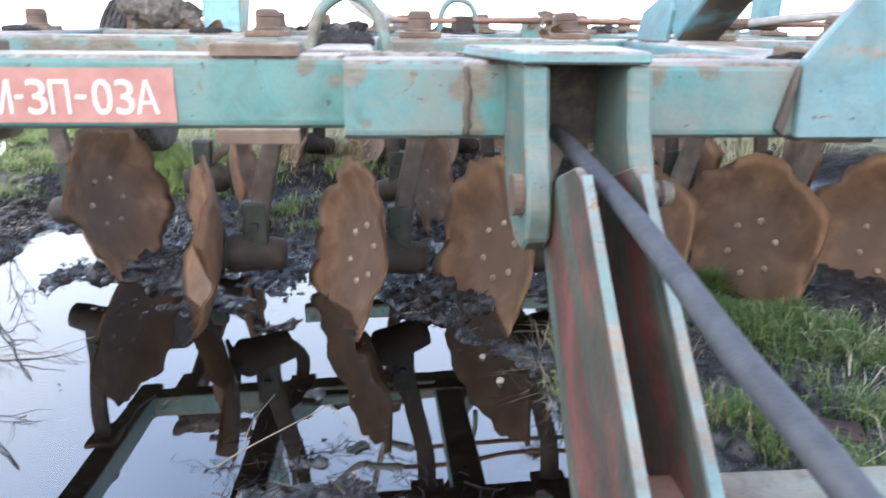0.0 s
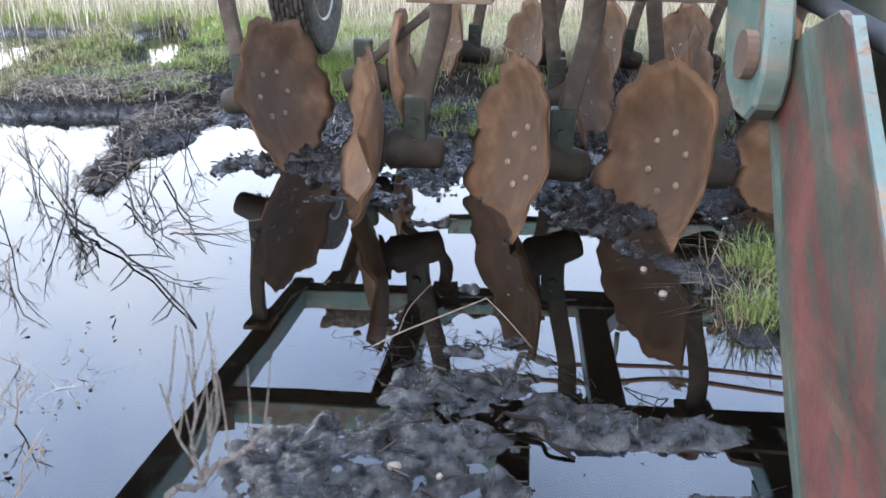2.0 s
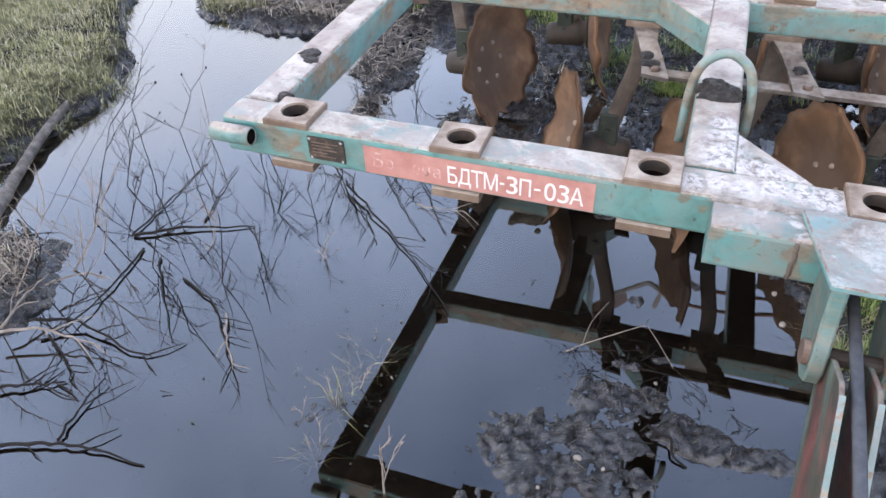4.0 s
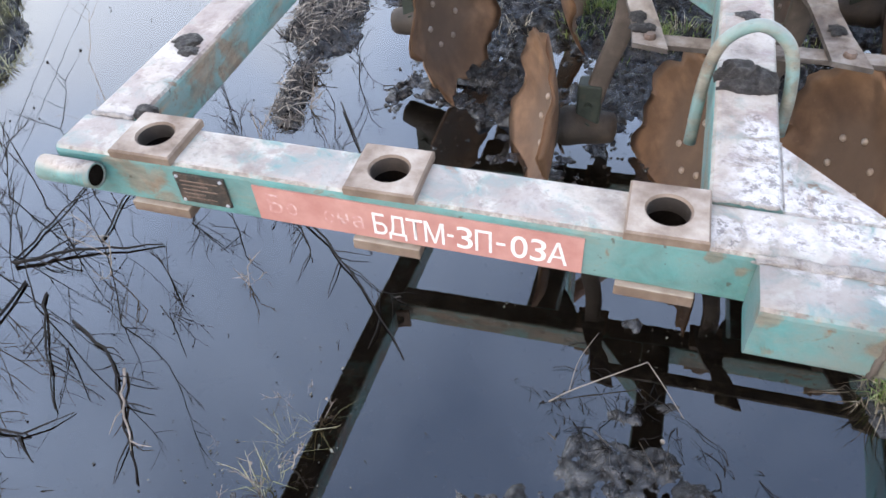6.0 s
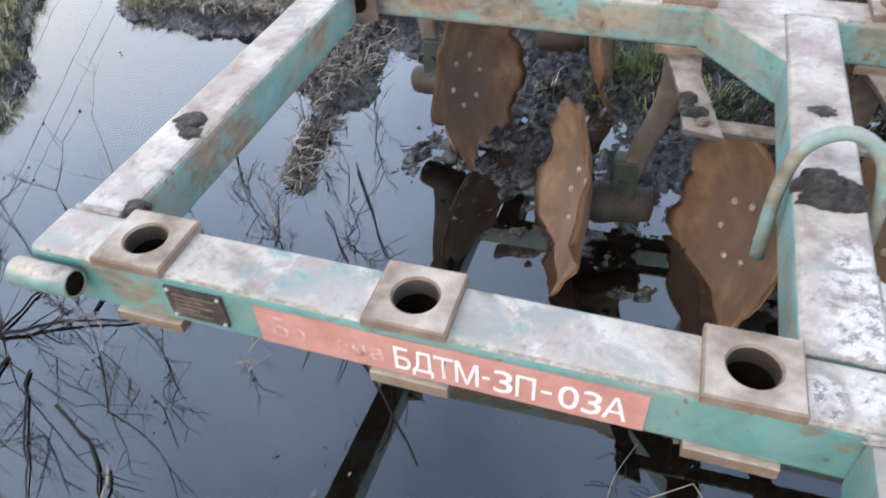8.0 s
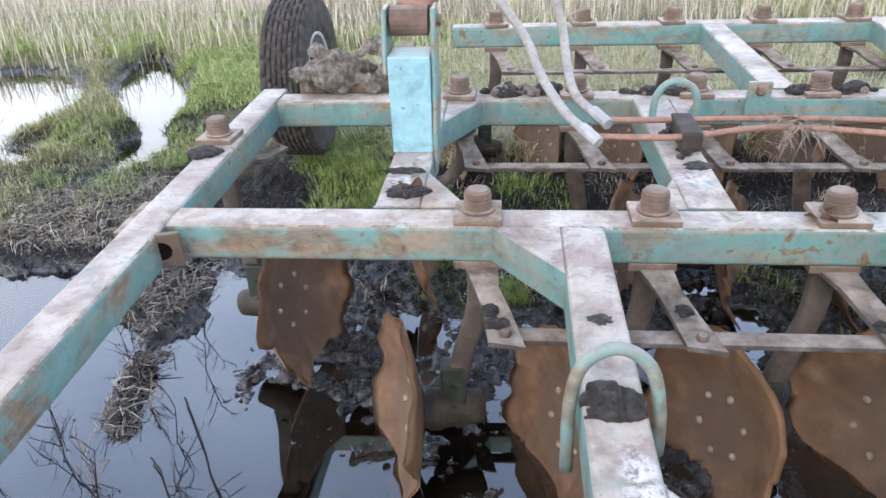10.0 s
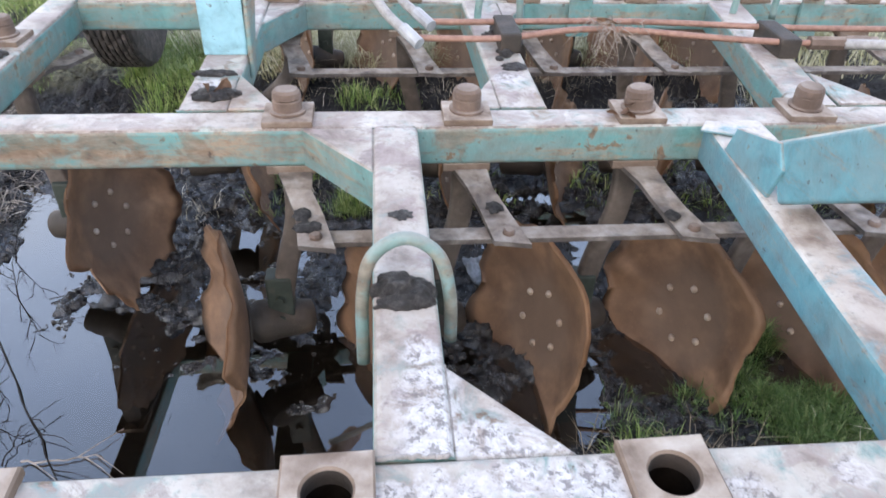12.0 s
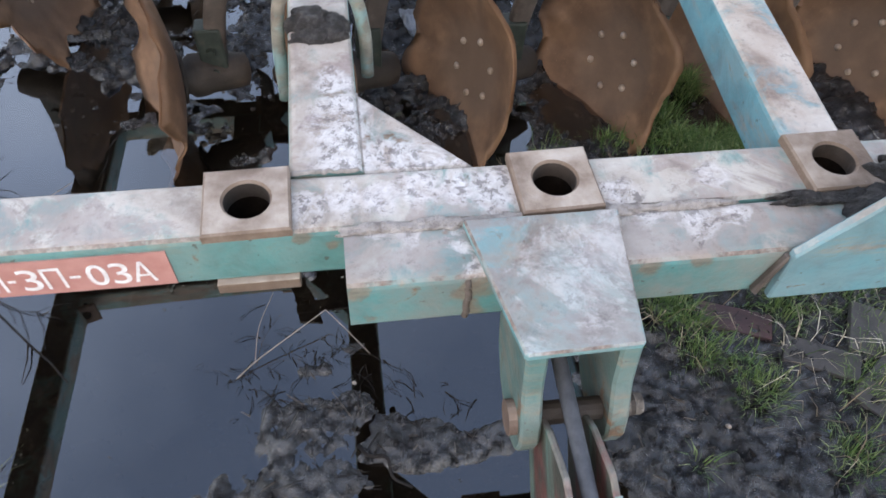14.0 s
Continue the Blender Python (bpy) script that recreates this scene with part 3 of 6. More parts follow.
# middle, half sizes, turn, height of the top
MOUNDS = [
    (0.121, -0.164, 0.52, 0.40, 0, -0.010), (-0.302, 1.564, 0.75, 0.55, 0, -0.006), (0.152, 0.452, 0.40, 0.25, 0, -0.022),
    (-0.027, -0.154, 0.25, 0.24, 0, 0.010), (-0.177, -0.395, 0.16, 0.14, 30, 0.004), (0.311, 0.014, 0.21, 0.075, -12, 0.010), (0.058, 0.105, 0.16, 0.07, 20, 0.008),
    (-0.060, -0.480, 0.22, 0.14, 0, 0.006), (0.494, -0.204, 0.09, 0.09, 0, 0.012),
    (1.851, 0.314, 1.20, 2.4, 0, 0.024), (0.877, 0.859, 0.46, 0.42, 0, 0.010), (0.465, 1.483, 0.36, 0.55, 0, 0.015),
    (-0.599, 1.699, 0.24, 0.42, 12, 0.014), (-0.081, 1.568, 0.22, 0.36, 0, 0.010), (-0.305, 1.328, 0.20, 0.07, 8, 0.003),
    (0.287, 4.067, 2.6, 1.3, 0, 0.11), (0.294, 2.891, 1.9, 1.05, 0, 0.028), (-1.643, 3.302, 0.72, 0.95, 28, 0.07), (-1.443, 2.003, 0.17, 0.48, 18, 0.035),
    (-1.286, 1.331, 0.085, 0.25, 14, 0.03), (-0.863, 1.507, 0.09, 0.13, 0, 0.010),
    (-3.852, 0.752, 1.10, 1.40, -8, 0.11), (-2.884, -0.538, 0.80, 0.70, -25, 0.06), (-4.395, 2.072, 1.2, 0.9, 0, 0.10), (-2.346, 3.155, 0.95, 0.92, 0, 0.06), (-1.723, 2.705, 0.55, 0.45, 0, 0.035),
    (-2.140, -0.153, 0.30, 0.34, 15, 0.035), (-0.584, -0.094, 0.05, 0.05, 0, 0.004), (-0.722, -0.147, 0.04, 0.06, 30, 0.003), (0.076, 0.252, 0.055, 0.035, 10, 0.004), (-0.13, 0.95, 0.11, 0.05, 5, 0.002), (0.048, 0.521, 0.05, 0.03, 0, 0.004), (0.131, 0.350, 0.06, 0.03, 0, 0.004),
]
HOLLOWS = [(-0.69, 1.28, 0.16, 0.11, 0, 0.04), (-0.435, 1.362, 0.10, 0.045, 10, 0.045), (-0.41, 1.235, 0.08, 0.05, 0, 0.045), (-0.36, 1.75, 0.05, 0.16, 10, 0.05), (0.72, 1.97, 0.16, 0.06, 0, 0.05), (0.15, 1.55, 0.10, 0.06, 20, 0.04), (-3.45, 6.1, 0.16, 0.8, 24, 0.22), (-2.62, 4.35, 0.14, 0.10, 20, 0.10), (-3.45, 3.75, 0.35, 0.22, 30, 0.12), (0.926, 1.017, 0.17, 0.15, 0, 0.042), (1.385, 1.004, 0.17, 0.15, 0, 0.036), (0.616, 0.915, 0.13, 0.13, 0, 0.03), (0.206, -0.085, 0.075, 0.035, 10, 0.05), (0.089, -0.310, 0.05, 0.10, 0, 0.05), (-3.127, 2.189, 0.22, 0.75, 40, 0.16), (-4.55, 5.1, 0.95, 1.5, 38, 0.26), (-3.078, 5.298, 0.34, 1.3, 28, 0.24), (-3.846, 3.516, 0.7, 0.5, 20, 0.22), (-2.515, 3.883, 0.22, 0.45, 20, 0.20), (-4.968, 3.074, 0.8, 0.6, 0, 0.22)]


def oval(x, y, cx, cy, rx, ry, rot):
    c, s = math.cos(radians(rot)), math.sin(radians(rot))
    u, v = (x - cx) * c + (y - cy) * s, -(x - cx) * s + (y - cy) * c
    return np.sqrt((u / rx) ** 2 + (v / ry) ** 2), min(rx, ry)


def ground_height(x, y):
    x, y = np.asarray(x, float), np.asarray(y, float)
    wx = x + 0.20 * fbm(x, y, 6.0, 5, 3) + 0.12 * fbm(x, y, 1.3, 2, 4)
    wy = y + 0.20 * fbm(x, y, 6.0, 5, 7) + 0.12 * fbm(x, y, 1.3, 2, 8)
    h = np.full_like(x, BED)
    for cx, cy, rx, ry, rot, top in MOUNDS:
        d, r = oval(wx, wy, cx, cy, rx, ry, rot)
        edge = min(1.2, 0.14 / r + 0.15)
        h = np.maximum(h, BED + (top - BED) * smooth01((1.0 - d) / edge + 0.62))
    ux = wx + 0.9 + 1.1 * fbm(x, y, 0.45, 3, 41)
    uy = wy + 1.1 * fbm(x, y, 0.45, 3, 43)
    away = np.maximum((np.abs(ux / 3.6) ** 3 + np.abs((uy - 1.1) / 3.0) ** 3) ** (1 / 3) * 3.2 - 3.2, -1.5)
    h = np.maximum(h, BED + (0.13 - BED) * smooth01(away / 0.8 + 0.5))
    for cx, cy, rx, ry, rot, deep in HOLLOWS:
        d, r = oval(wx, wy, cx, cy, rx, ry, rot)
        h = h - deep * smooth01((1.15 - d) / 0.5)
    rough = 0.30 + 0.70 * smooth01((h + 0.03) / 0.05)
    h = h + rough * (0.044 * (0.75 + 0.25 * smooth01((y - 0.1) / 0.4)) * fbm(x, y, 8.0, 4, 21) + (0.036 + 0.036 * smooth01((y - 0.6) / 0.6)) * fbm(x, y, 24.0, 4, 22)) + 0.030 * rough * fbm(x, y, 52.0, 3, 25) + 0.008 * rough * (0.18 - np.abs(fbm(x, y, 17.0, 3, 27)) * 2) + 0.010 * rough * (0.15 - np.abs(fbm(x * 1.0 + 0.6 * y, y, 38.0, 2, 29)) * 2) + 0.05 * fbm(x, y, 0.7, 3, 23) * smooth01((h - 0.05) / 0.05)
    return h + 0.25 * fbm(x, y, 0.06, 3, 31) * smooth01((away - 4) / 10)


def axis_steps(lo, hi, fine, far, grow=1.22):
    mid = np.arange(lo, hi + 1e-6, fine)
    left, right, s = [], [], fine
    while (left[-1] if left else lo) > -far:
        s *= grow
        left.append((left[-1] if left else lo) - s)
    s = fine
    while (right[-1] if right else hi) < far:
        s *= grow
        right.append((right[-1] if right else hi) + s)
    return np.array(left[::-1] + list(mid) + right)


gx, gy = axis_steps(-2.7, 1.5, 0.0078, 700, 1.07), axis_steps(-0.8, 2.7, 0.0078, 900, 1.07)
X, Y = np.meshgrid(gx, gy)
Z = ground_height(X, Y)
nxg, nyg = len(gx), len(gy)
idx = np.arange(nxg * nyg).reshape(nyg, nxg)
quads = np.stack([idx[:-1, :-1], idx[:-1, 1:], idx[1:, 1:], idx[1:, :-1]], -1).reshape(-1, 4)
gm = bpy.data.meshes.new("ground")
gm.from_pydata(np.stack([X, Y, Z], -1).reshape(-1, 3).tolist(), [], quads.tolist())
ground = place("ground", gm, M_GROUND, smooth=True)
tagged(ground, "dark wet muddy soil with trampled turf and shallow hollows", "ground", kind="structure")

bm = bmesh.new()
for px, py in ((-9, -6), (6, -6), (6, 12), (-9, 12)):
    bm.verts.new((px, py, 0.0))
bm.faces.new(bm.verts)
water = part("water", bm, M_WATER)
water.visible_shadow = False
tagged(water, "still dark puddle water mirroring the pale sky", "water", kind="structure")

# ---- disc harrow ----
HARROW = pose(0.0137, -0.0185, 0.7855, 1.657, 1.141, -0.062)
harrow = thing("disc_harrow", "old teal-painted disc harrow with rusty notched discs standing in a puddle", "disc harrow", HARROW)
T, B = -0.015, -0.115       # top and underside of the frame tubes
MID = (T + B) / 2
PITCH = 0.42
FRONT_X = [0.0575 + PITCH * (k - 2) for k in range(8)][:-1]
ROWS = {2: (1.10, [-0.084, 0.3345, 0.753, 1.178, 1.56, 2.01], -1), 3: (2.055, [-0.19 + 0.412 * k for k in range(6)], 1), 4: (3.2, [-0.085 + 0.425 * k for k in range(6)], -1)}


def cut_holes(ob, xs, y, r, z0, z1):
    """Round holes through the top of a tube, cut once into its mesh."""
    cb = bmesh.new()
    for x in xs:
        bmesh.ops.create_cone(cb, cap_ends=True, segments=28, radius1=r, radius2=r, depth=z1 - z0, matrix=Matrix.Translation((x, y, (z0 + z1) / 2)))
    cm = bpy.data.meshes.new("cutter")
    cb.to_mesh(cm)
    cb.free()
    cutter = new("cutter", cm)
    md = ob.modifiers.new("holes", "BOOLEAN")
    md.object, md.operation, md.solver = cutter, "DIFFERENCE", "EXACT"
    cutter.parent, md_parent = None, ob.parent
    ob.parent = None
    bpy.context.view_layer.update()
    dg = bpy.context.evaluated_depsgraph_get()
    me = bpy.data.meshes.new_from_object(ob.evaluated_get(dg))
    ob.modifiers.clear()
    ob.data = me
    ob.parent = md_parent
    bpy.data.objects.remove(cutter)
    bpy.data.meshes.remove(cm)


bm = bmesh.new()
beam(bm, (-0.958, 0.0565, MID), (2.30, 0.0565, MID))
front = part("front_beam", bm, M_PAINT_FRONT, harrow, "teal tube with worn dusty top")
cut_holes(front, FRONT_X, 0.0565, 0.031, -0.105, 0.02)
bm = bmesh.new()
beam(bm, (-0.906, 0.108, MID), (-0.906, 2.16, MID))
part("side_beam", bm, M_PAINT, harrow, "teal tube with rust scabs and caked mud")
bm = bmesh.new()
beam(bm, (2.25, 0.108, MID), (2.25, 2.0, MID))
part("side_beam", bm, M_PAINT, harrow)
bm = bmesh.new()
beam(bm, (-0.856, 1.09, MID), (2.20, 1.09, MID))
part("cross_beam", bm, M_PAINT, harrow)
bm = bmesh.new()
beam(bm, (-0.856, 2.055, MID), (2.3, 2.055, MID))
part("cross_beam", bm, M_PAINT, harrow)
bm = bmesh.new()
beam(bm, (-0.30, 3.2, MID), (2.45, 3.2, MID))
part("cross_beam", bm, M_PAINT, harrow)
bm = bmesh.new()
beam(bm, (0.163, 0.108, MID + 0.003), (0.163, 1.04, MID + 0.003), 0.104, 0.1)
part("spine_beam", bm, M_PAINT_SPLASH, harrow, "teal tube splashed white on top")
bm = bmesh.new()
beam(bm, (0.897, 0.108, MID + 0.002), (0.955, 1.04, MID + 0.002))
part("spine_beam", bm, M_PAINT_CLEAN, harrow)
for name, p0, p1, w, mt in (("link_beam", (-0.29, 1.14, MID + 0.003), (-0.29, 2.005, MID + 0.003), 0.12, M_PAINT_SPLASH),
                            ("link_beam", (0.482, 1.14, MID + 0.003), (0.475, 2.005, MID + 0.003), 0.12, M_PAINT_SPLASH),
                            ("link_beam", (1.23, 1.14, MID + 0.003), (1.35, 2.005, MID + 0.003), 0.12, M_PAINT),
                            ("link_beam", (0.945, 2.105, MID + 0.003), (0.95, 3.15, MID + 0.003), 0.11, M_PAINT),
                            ("link_beam", (1.62, 2.105, MID + 0.003), (1.74, 3.15, MID + 0.003), 0.11, M_PAINT)):
    bm = bmesh.new()
    beam(bm, p0, p1, w, 0.1)
    part(name, bm, mt, harrow)

# gussets in the corners of the frame
for poly, z0, z1, mt in (([(0.213, 0.275), (0.373, 0.106), (0.213, 0.106)], -0.034, -0.019, M_PAINT_SPLASH),
                         ([(-0.052, 1.042), (0.113, 0.835), (0.113, 1.042)], -0.112, -0.014, M_PAINT_SPLASH),
                         ([(-0.232, 1.142), (-0.232, 1.36), (-0.11, 1.142)], -0.030, -0.010, M_PAINT_SPLASH),
                         ([(-0.232, 1.78), (-0.232, 2.008), (-0.11, 2.008)], -0.112, -0.017, M_PAINT),
                         ([(0.424, 1.142), (0.424, 1.33), (0.335, 1.142)], -0.032, -0.012, M_PAINT_SPLASH),
                         ([(0.535, 1.80), (0.535, 2.008), (0.64, 2.008)], -0.112, -0.017, M_PAINT),
                         ([(1.30, 1.142), (1.32, 1.36), (1.44, 1.142)], -0.032, -0.012, M_PAINT)):
    bm = bmesh.new()
    prism(bm, poly, "xy", z0, z1, 0.004)
    part("gusset", bm, mt, harrow)


def plate_with_hole(w, d, z0, z1, r, n=32):
    bm = bmesh.new()
    rings = []
    for z, rad in ((z0, None), (z1 - 0.003, None), (z1, -0.003), (z1, r + 0.003), (z1 - 0.004, r), (z0, r)):
        ring = []
        for i in range(n):
            a = 2 * math.pi * i / n
            c, s = math.cos(a), math.sin(a)
            if rad is None or rad < 0:
                k = 1 / max(abs(c), abs(s))
                ring.append(bm.verts.new((c * k * (w / 2 + (rad or 0)), s * k * (d / 2 + (rad or 0)), z)))
            else:
                ring.append(bm.verts.new((c * rad, s * rad, z)))
        rings.append(ring)
    rings.append(rings[0])
    for a, b in zip(rings, rings[1:]):
        for i in range(n):
            j = (i + 1) % n
            bm.faces.new((a[i], a[j], b[j], b[i]))
    bmesh.ops.recalc_face_normals(bm, faces=bm.faces)
    me = bpy.data.meshes.new("socket_plate")
    bm.to_mesh(me)
    bm.free()
    return me


ME_SOCKET = plate_with_hole(0.115, 0.113, T - 0.001, 0.0, 0.031)
bm = box(bmesh.new(), -0.0575, 0.0575, -0.0565, 0.0565, B - 0.020, B + 0.001, 0.003)
ME_UNDER = bpy.data.meshes.new("under_plate")
bm.to_mesh(ME_UNDER)
bm.free()
rs = random.Random(5)
for x in FRONT_X:
    turn = rs.uniform(-2, 2)
    place("socket_plate", ME_SOCKET, M_PLATE, harrow, "bare brown steel plate with an empty round socket", pose(x, 0.0565, 0, 0, 0, turn))
    place("under_plate", ME_UNDER, M_PLATE, harrow, "", pose(x, 0.0565, 0))


def lathe(bm, profile, n=20):
    rings = [[bm.verts.new((r * math.cos(2 * math.pi * i / n), r * math.sin(2 * math.pi * i / n), z)) for i in range(n)] for r, z in profile]
    for a, b in zip(rings, rings[1:]):
        for i in range(n):
            j = (i + 1) % n
            bm.faces.new((a[i], a[j], b[j], b[i]))
    bm.faces.new(rings[-1])
    bm.faces.new(list(reversed(rings[0])))
    bmesh.ops.recalc_face_normals(bm, faces=bm.faces)
    return bm


def mesh_of(name, bm, material, smooth=False):
    me = bpy.data.meshes.new(name)
    bm.normal_update()
    bm.to_mesh(me)
    bm.free()
    me.materials.append(material)
    if smooth:
        me.polygons.foreach_set("use_smooth", [True] * len(me.polygons))
    return me


# rusty rim; wall and floor below are painted black as the bore's shade
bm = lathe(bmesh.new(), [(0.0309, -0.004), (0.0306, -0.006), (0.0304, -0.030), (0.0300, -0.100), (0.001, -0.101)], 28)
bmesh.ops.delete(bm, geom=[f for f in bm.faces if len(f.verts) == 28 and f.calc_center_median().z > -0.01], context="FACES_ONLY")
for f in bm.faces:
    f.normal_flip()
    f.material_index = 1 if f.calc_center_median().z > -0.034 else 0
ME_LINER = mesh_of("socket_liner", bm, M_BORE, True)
ME_LINER.materials.append(M_HUB)
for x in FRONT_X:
    place("socket_liner", ME_LINER, M_BORE, harrow, "rusty bore, painted black below for the shade inside", pose(x, 0.0565, 0))
ME_NUT = mesh_of("nut", lathe(bmesh.new(), [(0.041, 0.0), (0.042, 0.006), (0.034, 0.008), (0.034, 0.030), (0.031, 0.033), (0.034, 0.036), (0.032, 0.050), (0.026, 0.056)], 18), M_RUST)
ME_TOPPLATE = mesh_of("clamp_plate", box(bmesh.new(), -0.0575, 0.0575, -0.056, 0.056, T - 0.001, 0.0, 0.003), M_PLATE)


# the notched discs: hollow side towards +z, one point towards +y
RIM = 0.286


def disc_mesh(seed, hand, notch=0.13):
    """A dished disc whose six teeth are worn like a saw: a long rounded back and a hollow flank; hand: the way they lean."""
    bm = bmesh.new()
    rr = random.Random(seed)
    n, radii = 150, [0.0, 0.05, 0.10, 0.155, 0.21, 0.255, 0.295, RIM]
    wear = [0.15] + [rr.uniform(-0.05, 0.03) for _ in range(5)]
    deep = [notch] + [rr.uniform(0.04, 0.14) for _ in range(5)]
    low = [0.34] + [rr.uniform(0.20, 0.40) for _ in range(5)]
    sides = []
    for off in (0.0, -0.007):
        rings = []
        for k, r in enumerate(radii[1:]):
            ring = []
            for i in range(n):
                a = 2 * math.pi * i / n
                w = hand * (a - math.pi / 2) + 0.05 * math.sin(2 * a + seed)
                u = (w / (math.pi / 3)) % 1.0
                lobe = int(w / (math.pi / 3)) % 6
                m = low[lobe]
                fall = (u / m) ** 0.85 if u < m else 1 - ((u - m) / (1 - m)) ** 0.72
                tip = wear[lobe] * max(0.0, 1 - u * 2.2) ** 1.3 + wear[(lobe + 1) % 6] * max(0.0, u * 2.0 - 1) ** 1.3
                edge = 1 - deep[lobe] * fall + tip + (0.75 + max(0.0, noise.noise(Vector((math.cos(a) * 1.6, math.sin(a) * 1.6, seed * 1.7 + 9))) * 1.6)) * (0.034 * noise.noise(Vector((math.cos(a) * 6, math.sin(a) * 6, seed * 3.1))) + 0.020 * noise.noise(Vector((math.cos(a) * 12, math.sin(a) * 12, seed * 5.3)))) - 0.010
                f = (r / RIM) ** 3
                rad = r * (1 - f + f * edge)
                z = DISH * (rad / RIM) ** 2.2 - 0.006 * math.exp(-((rad - 0.12) / 0.02) ** 2) + 0.022 * f * noise.noise(Vector((math.cos(a) * 3.2, math.sin(a) * 3.2, seed * 2.3 + 4)))
                ring.append(bm.verts.new((rad * math.cos(a), rad * math.sin(a), z + off * (1 if k < 6 else 0.55))))
            rings.append(ring)
        c = bm.verts.new((0, 0, off))
        for i in range(n):
            bm.faces.new((c, rings[0][i], rings[0][(i + 1) % n]))
        for a, b in zip(rings, rings[1:]):
            for i in range(n):
                j = (i + 1) % n
                bm.faces.new((a[i], a[j], b[j], b[i]))
        sides.append(rings[-1])
    for i in range(n):
        j = (i + 1) % n
        bm.faces.new((sides[0][i], sides[0][j], sides[1][j], sides[1][i]))
    bmesh.ops.recalc_face_normals(bm, faces=bm.faces)
    return mesh_of("disc", bm, M_DISC, True)


DISH = 0.075
ME_DISCS = {hand: [disc_mesh(s, hand) for s in (1, 2, 3, 4)] for hand in (-1, 1)}
ME_DISC_NOTCHED = disc_mesh(6, 1, 0.27)
ME_DISCBOLT = mesh_of("disc_bolt", lathe(bmesh.new(), [(0.011, -0.004), (0.011, 0.003), (0.008, 0.007), (0.003, 0.0085)], 10), M_BOLT, True)


def stand_meshes(sign, n, mid=None, lead=62.0):
    """Stem, clamp, hub and steering arm under one clamp bolt; the disc's middle lies to the side, and one point leads forwards and down."""
    mid = Vector(mid or (sign * 0.17, -0.025, -0.645))
    foot = mid - n * 0.12
    bm = bmesh.new()
    path = smooth_path([(0, 0, B - 0.015), (0.004 * sign, -0.005, -0.28), (foot.x * 0.6, foot.y * 0.6, -0.45), (foot.x, foot.y, foot.z + 0.05)], 5)
    rings = []
    for p in path:
        rings.append([bm.verts.new(p + Vector((u, v, 0))) for u, v in section(0.060, 0.036, 0.010, 2)])
    for a, b in zip(rings, rings[1:]):
        for i in range(len(a)):
            j = (i + 1) % len(a)
            bm.faces.new((a[i], a[j], b[j], b[i]))
    bm.faces.new(rings[0])
    bm.faces.new(rings[-1])
    bmesh.ops.recalc_face_normals(bm, faces=bm.faces)
    stem = mesh_of("stem", bm, M_STEM, True)
    bm = bmesh.new()
    box(bm, foot.x - 0.036, foot.x + 0.036, foot.y - 0.030, foot.y + 0.028, foot.z - 0.030, foot.z + 0.165, 0.008)
    for k in (0.03, 0.095):
        bmesh.ops.create_cone(bm, cap_ends=True, segments=6, radius1=0.014, radius2=0.013, depth=0.016, matrix=pose(foot.x, foot.y - 0.036, foot.z + k, 90))
    clamp = mesh_of("clamp", bm, M_CLAMP)
    bm = bmesh.new()
    lathe(bm, [(0.036, -0.085), (0.048, -0.08), (0.053, -0.04), (0.055, 0.02), (0.062, 0.05), (0.062, 0.075), (0.045, 0.095), (0.075, 0.102), (0.075, 0.112)], 24)
    bmesh.ops.transform(bm, matrix=Matrix.Translation(foot) @ n.to_track_quat("Z", "Y").to_matrix().to_4x4(), verts=bm.verts)
    hub = mesh_of("hub", bm, M_HUB, True)
    bm = bmesh.new()
    pts = [(0.0, 0.02, B - 0.026), (0.008, -0.05, B - 0.026), (0.022, -0.13, B - 0.030), (0.050, -0.20, B - 0.054), (0.074, -0.325, B - 0.057)]
    widths = [0.095, 0.084, 0.062, 0.066, 0.080]
    lo = []
    for (px, py, pz), w in zip(pts, widths):
        lo.append([bm.verts.new((px + u, py - 0.2 * u, pz + v)) for u, v in ((-w / 2, 0), (w / 2, 0), (w / 2, 0.012), (-w / 2, 0.012))])
    for a, b in zip(lo, lo[1:]):
        for i in range(4):
            bm.faces.new((a[i], a[(i + 1) % 4], b[(i + 1) % 4], b[i]))
    bm.faces.new(lo[0])
    bm.faces.new(lo[-1])
    bmesh.ops.recalc_face_normals(bm, faces=bm.faces)
    arm = mesh_of("steering_arm", bm, M_ARM)
    frame_m = n.to_track_quat("Z", "Y")
    # turn about the axis so that one point of the disc looks forwards and down
    aim = Vector((0, -math.sin(radians(lead)), -math.cos(radians(lead))))
    down = aim - n * aim.dot(n)
    q = frame_m.to_matrix()
    a = math.atan2(down.dot(q.col[1]), down.dot(q.col[0]))
    disc_m = Matrix.Translation(mid) @ q.to_4x4() @ pose(0, 0, 0, 0, 0, math.degrees(a) - 90)
    return stem, clamp, hub, arm, disc_m


FACE_LEFT = Vector((-0.905, -0.36, 0.22)).normalized()
FACE_RIGHT = Vector((0.90, -0.36, 0.24)).normalized()
STANDS = {-1: stand_meshes(-1, FACE_LEFT), 1: stand_meshes(1, FACE_RIGHT), 2: stand_meshes(1, Vector((0.95, -0.20, 0.22)).normalized(), (0.158, -0.03, -0.605), 31.0), 4: stand_meshes(-1, Vector((0.97, 0.10, 0.12)).normalized(), (-0.21, -0.03, -0.60), 24.0), 3: stand_meshes(-1, Vector((-0.93, -0.31, 0.14)).normalized(), (-0.19, -0.01, -0.64), 48.0)}
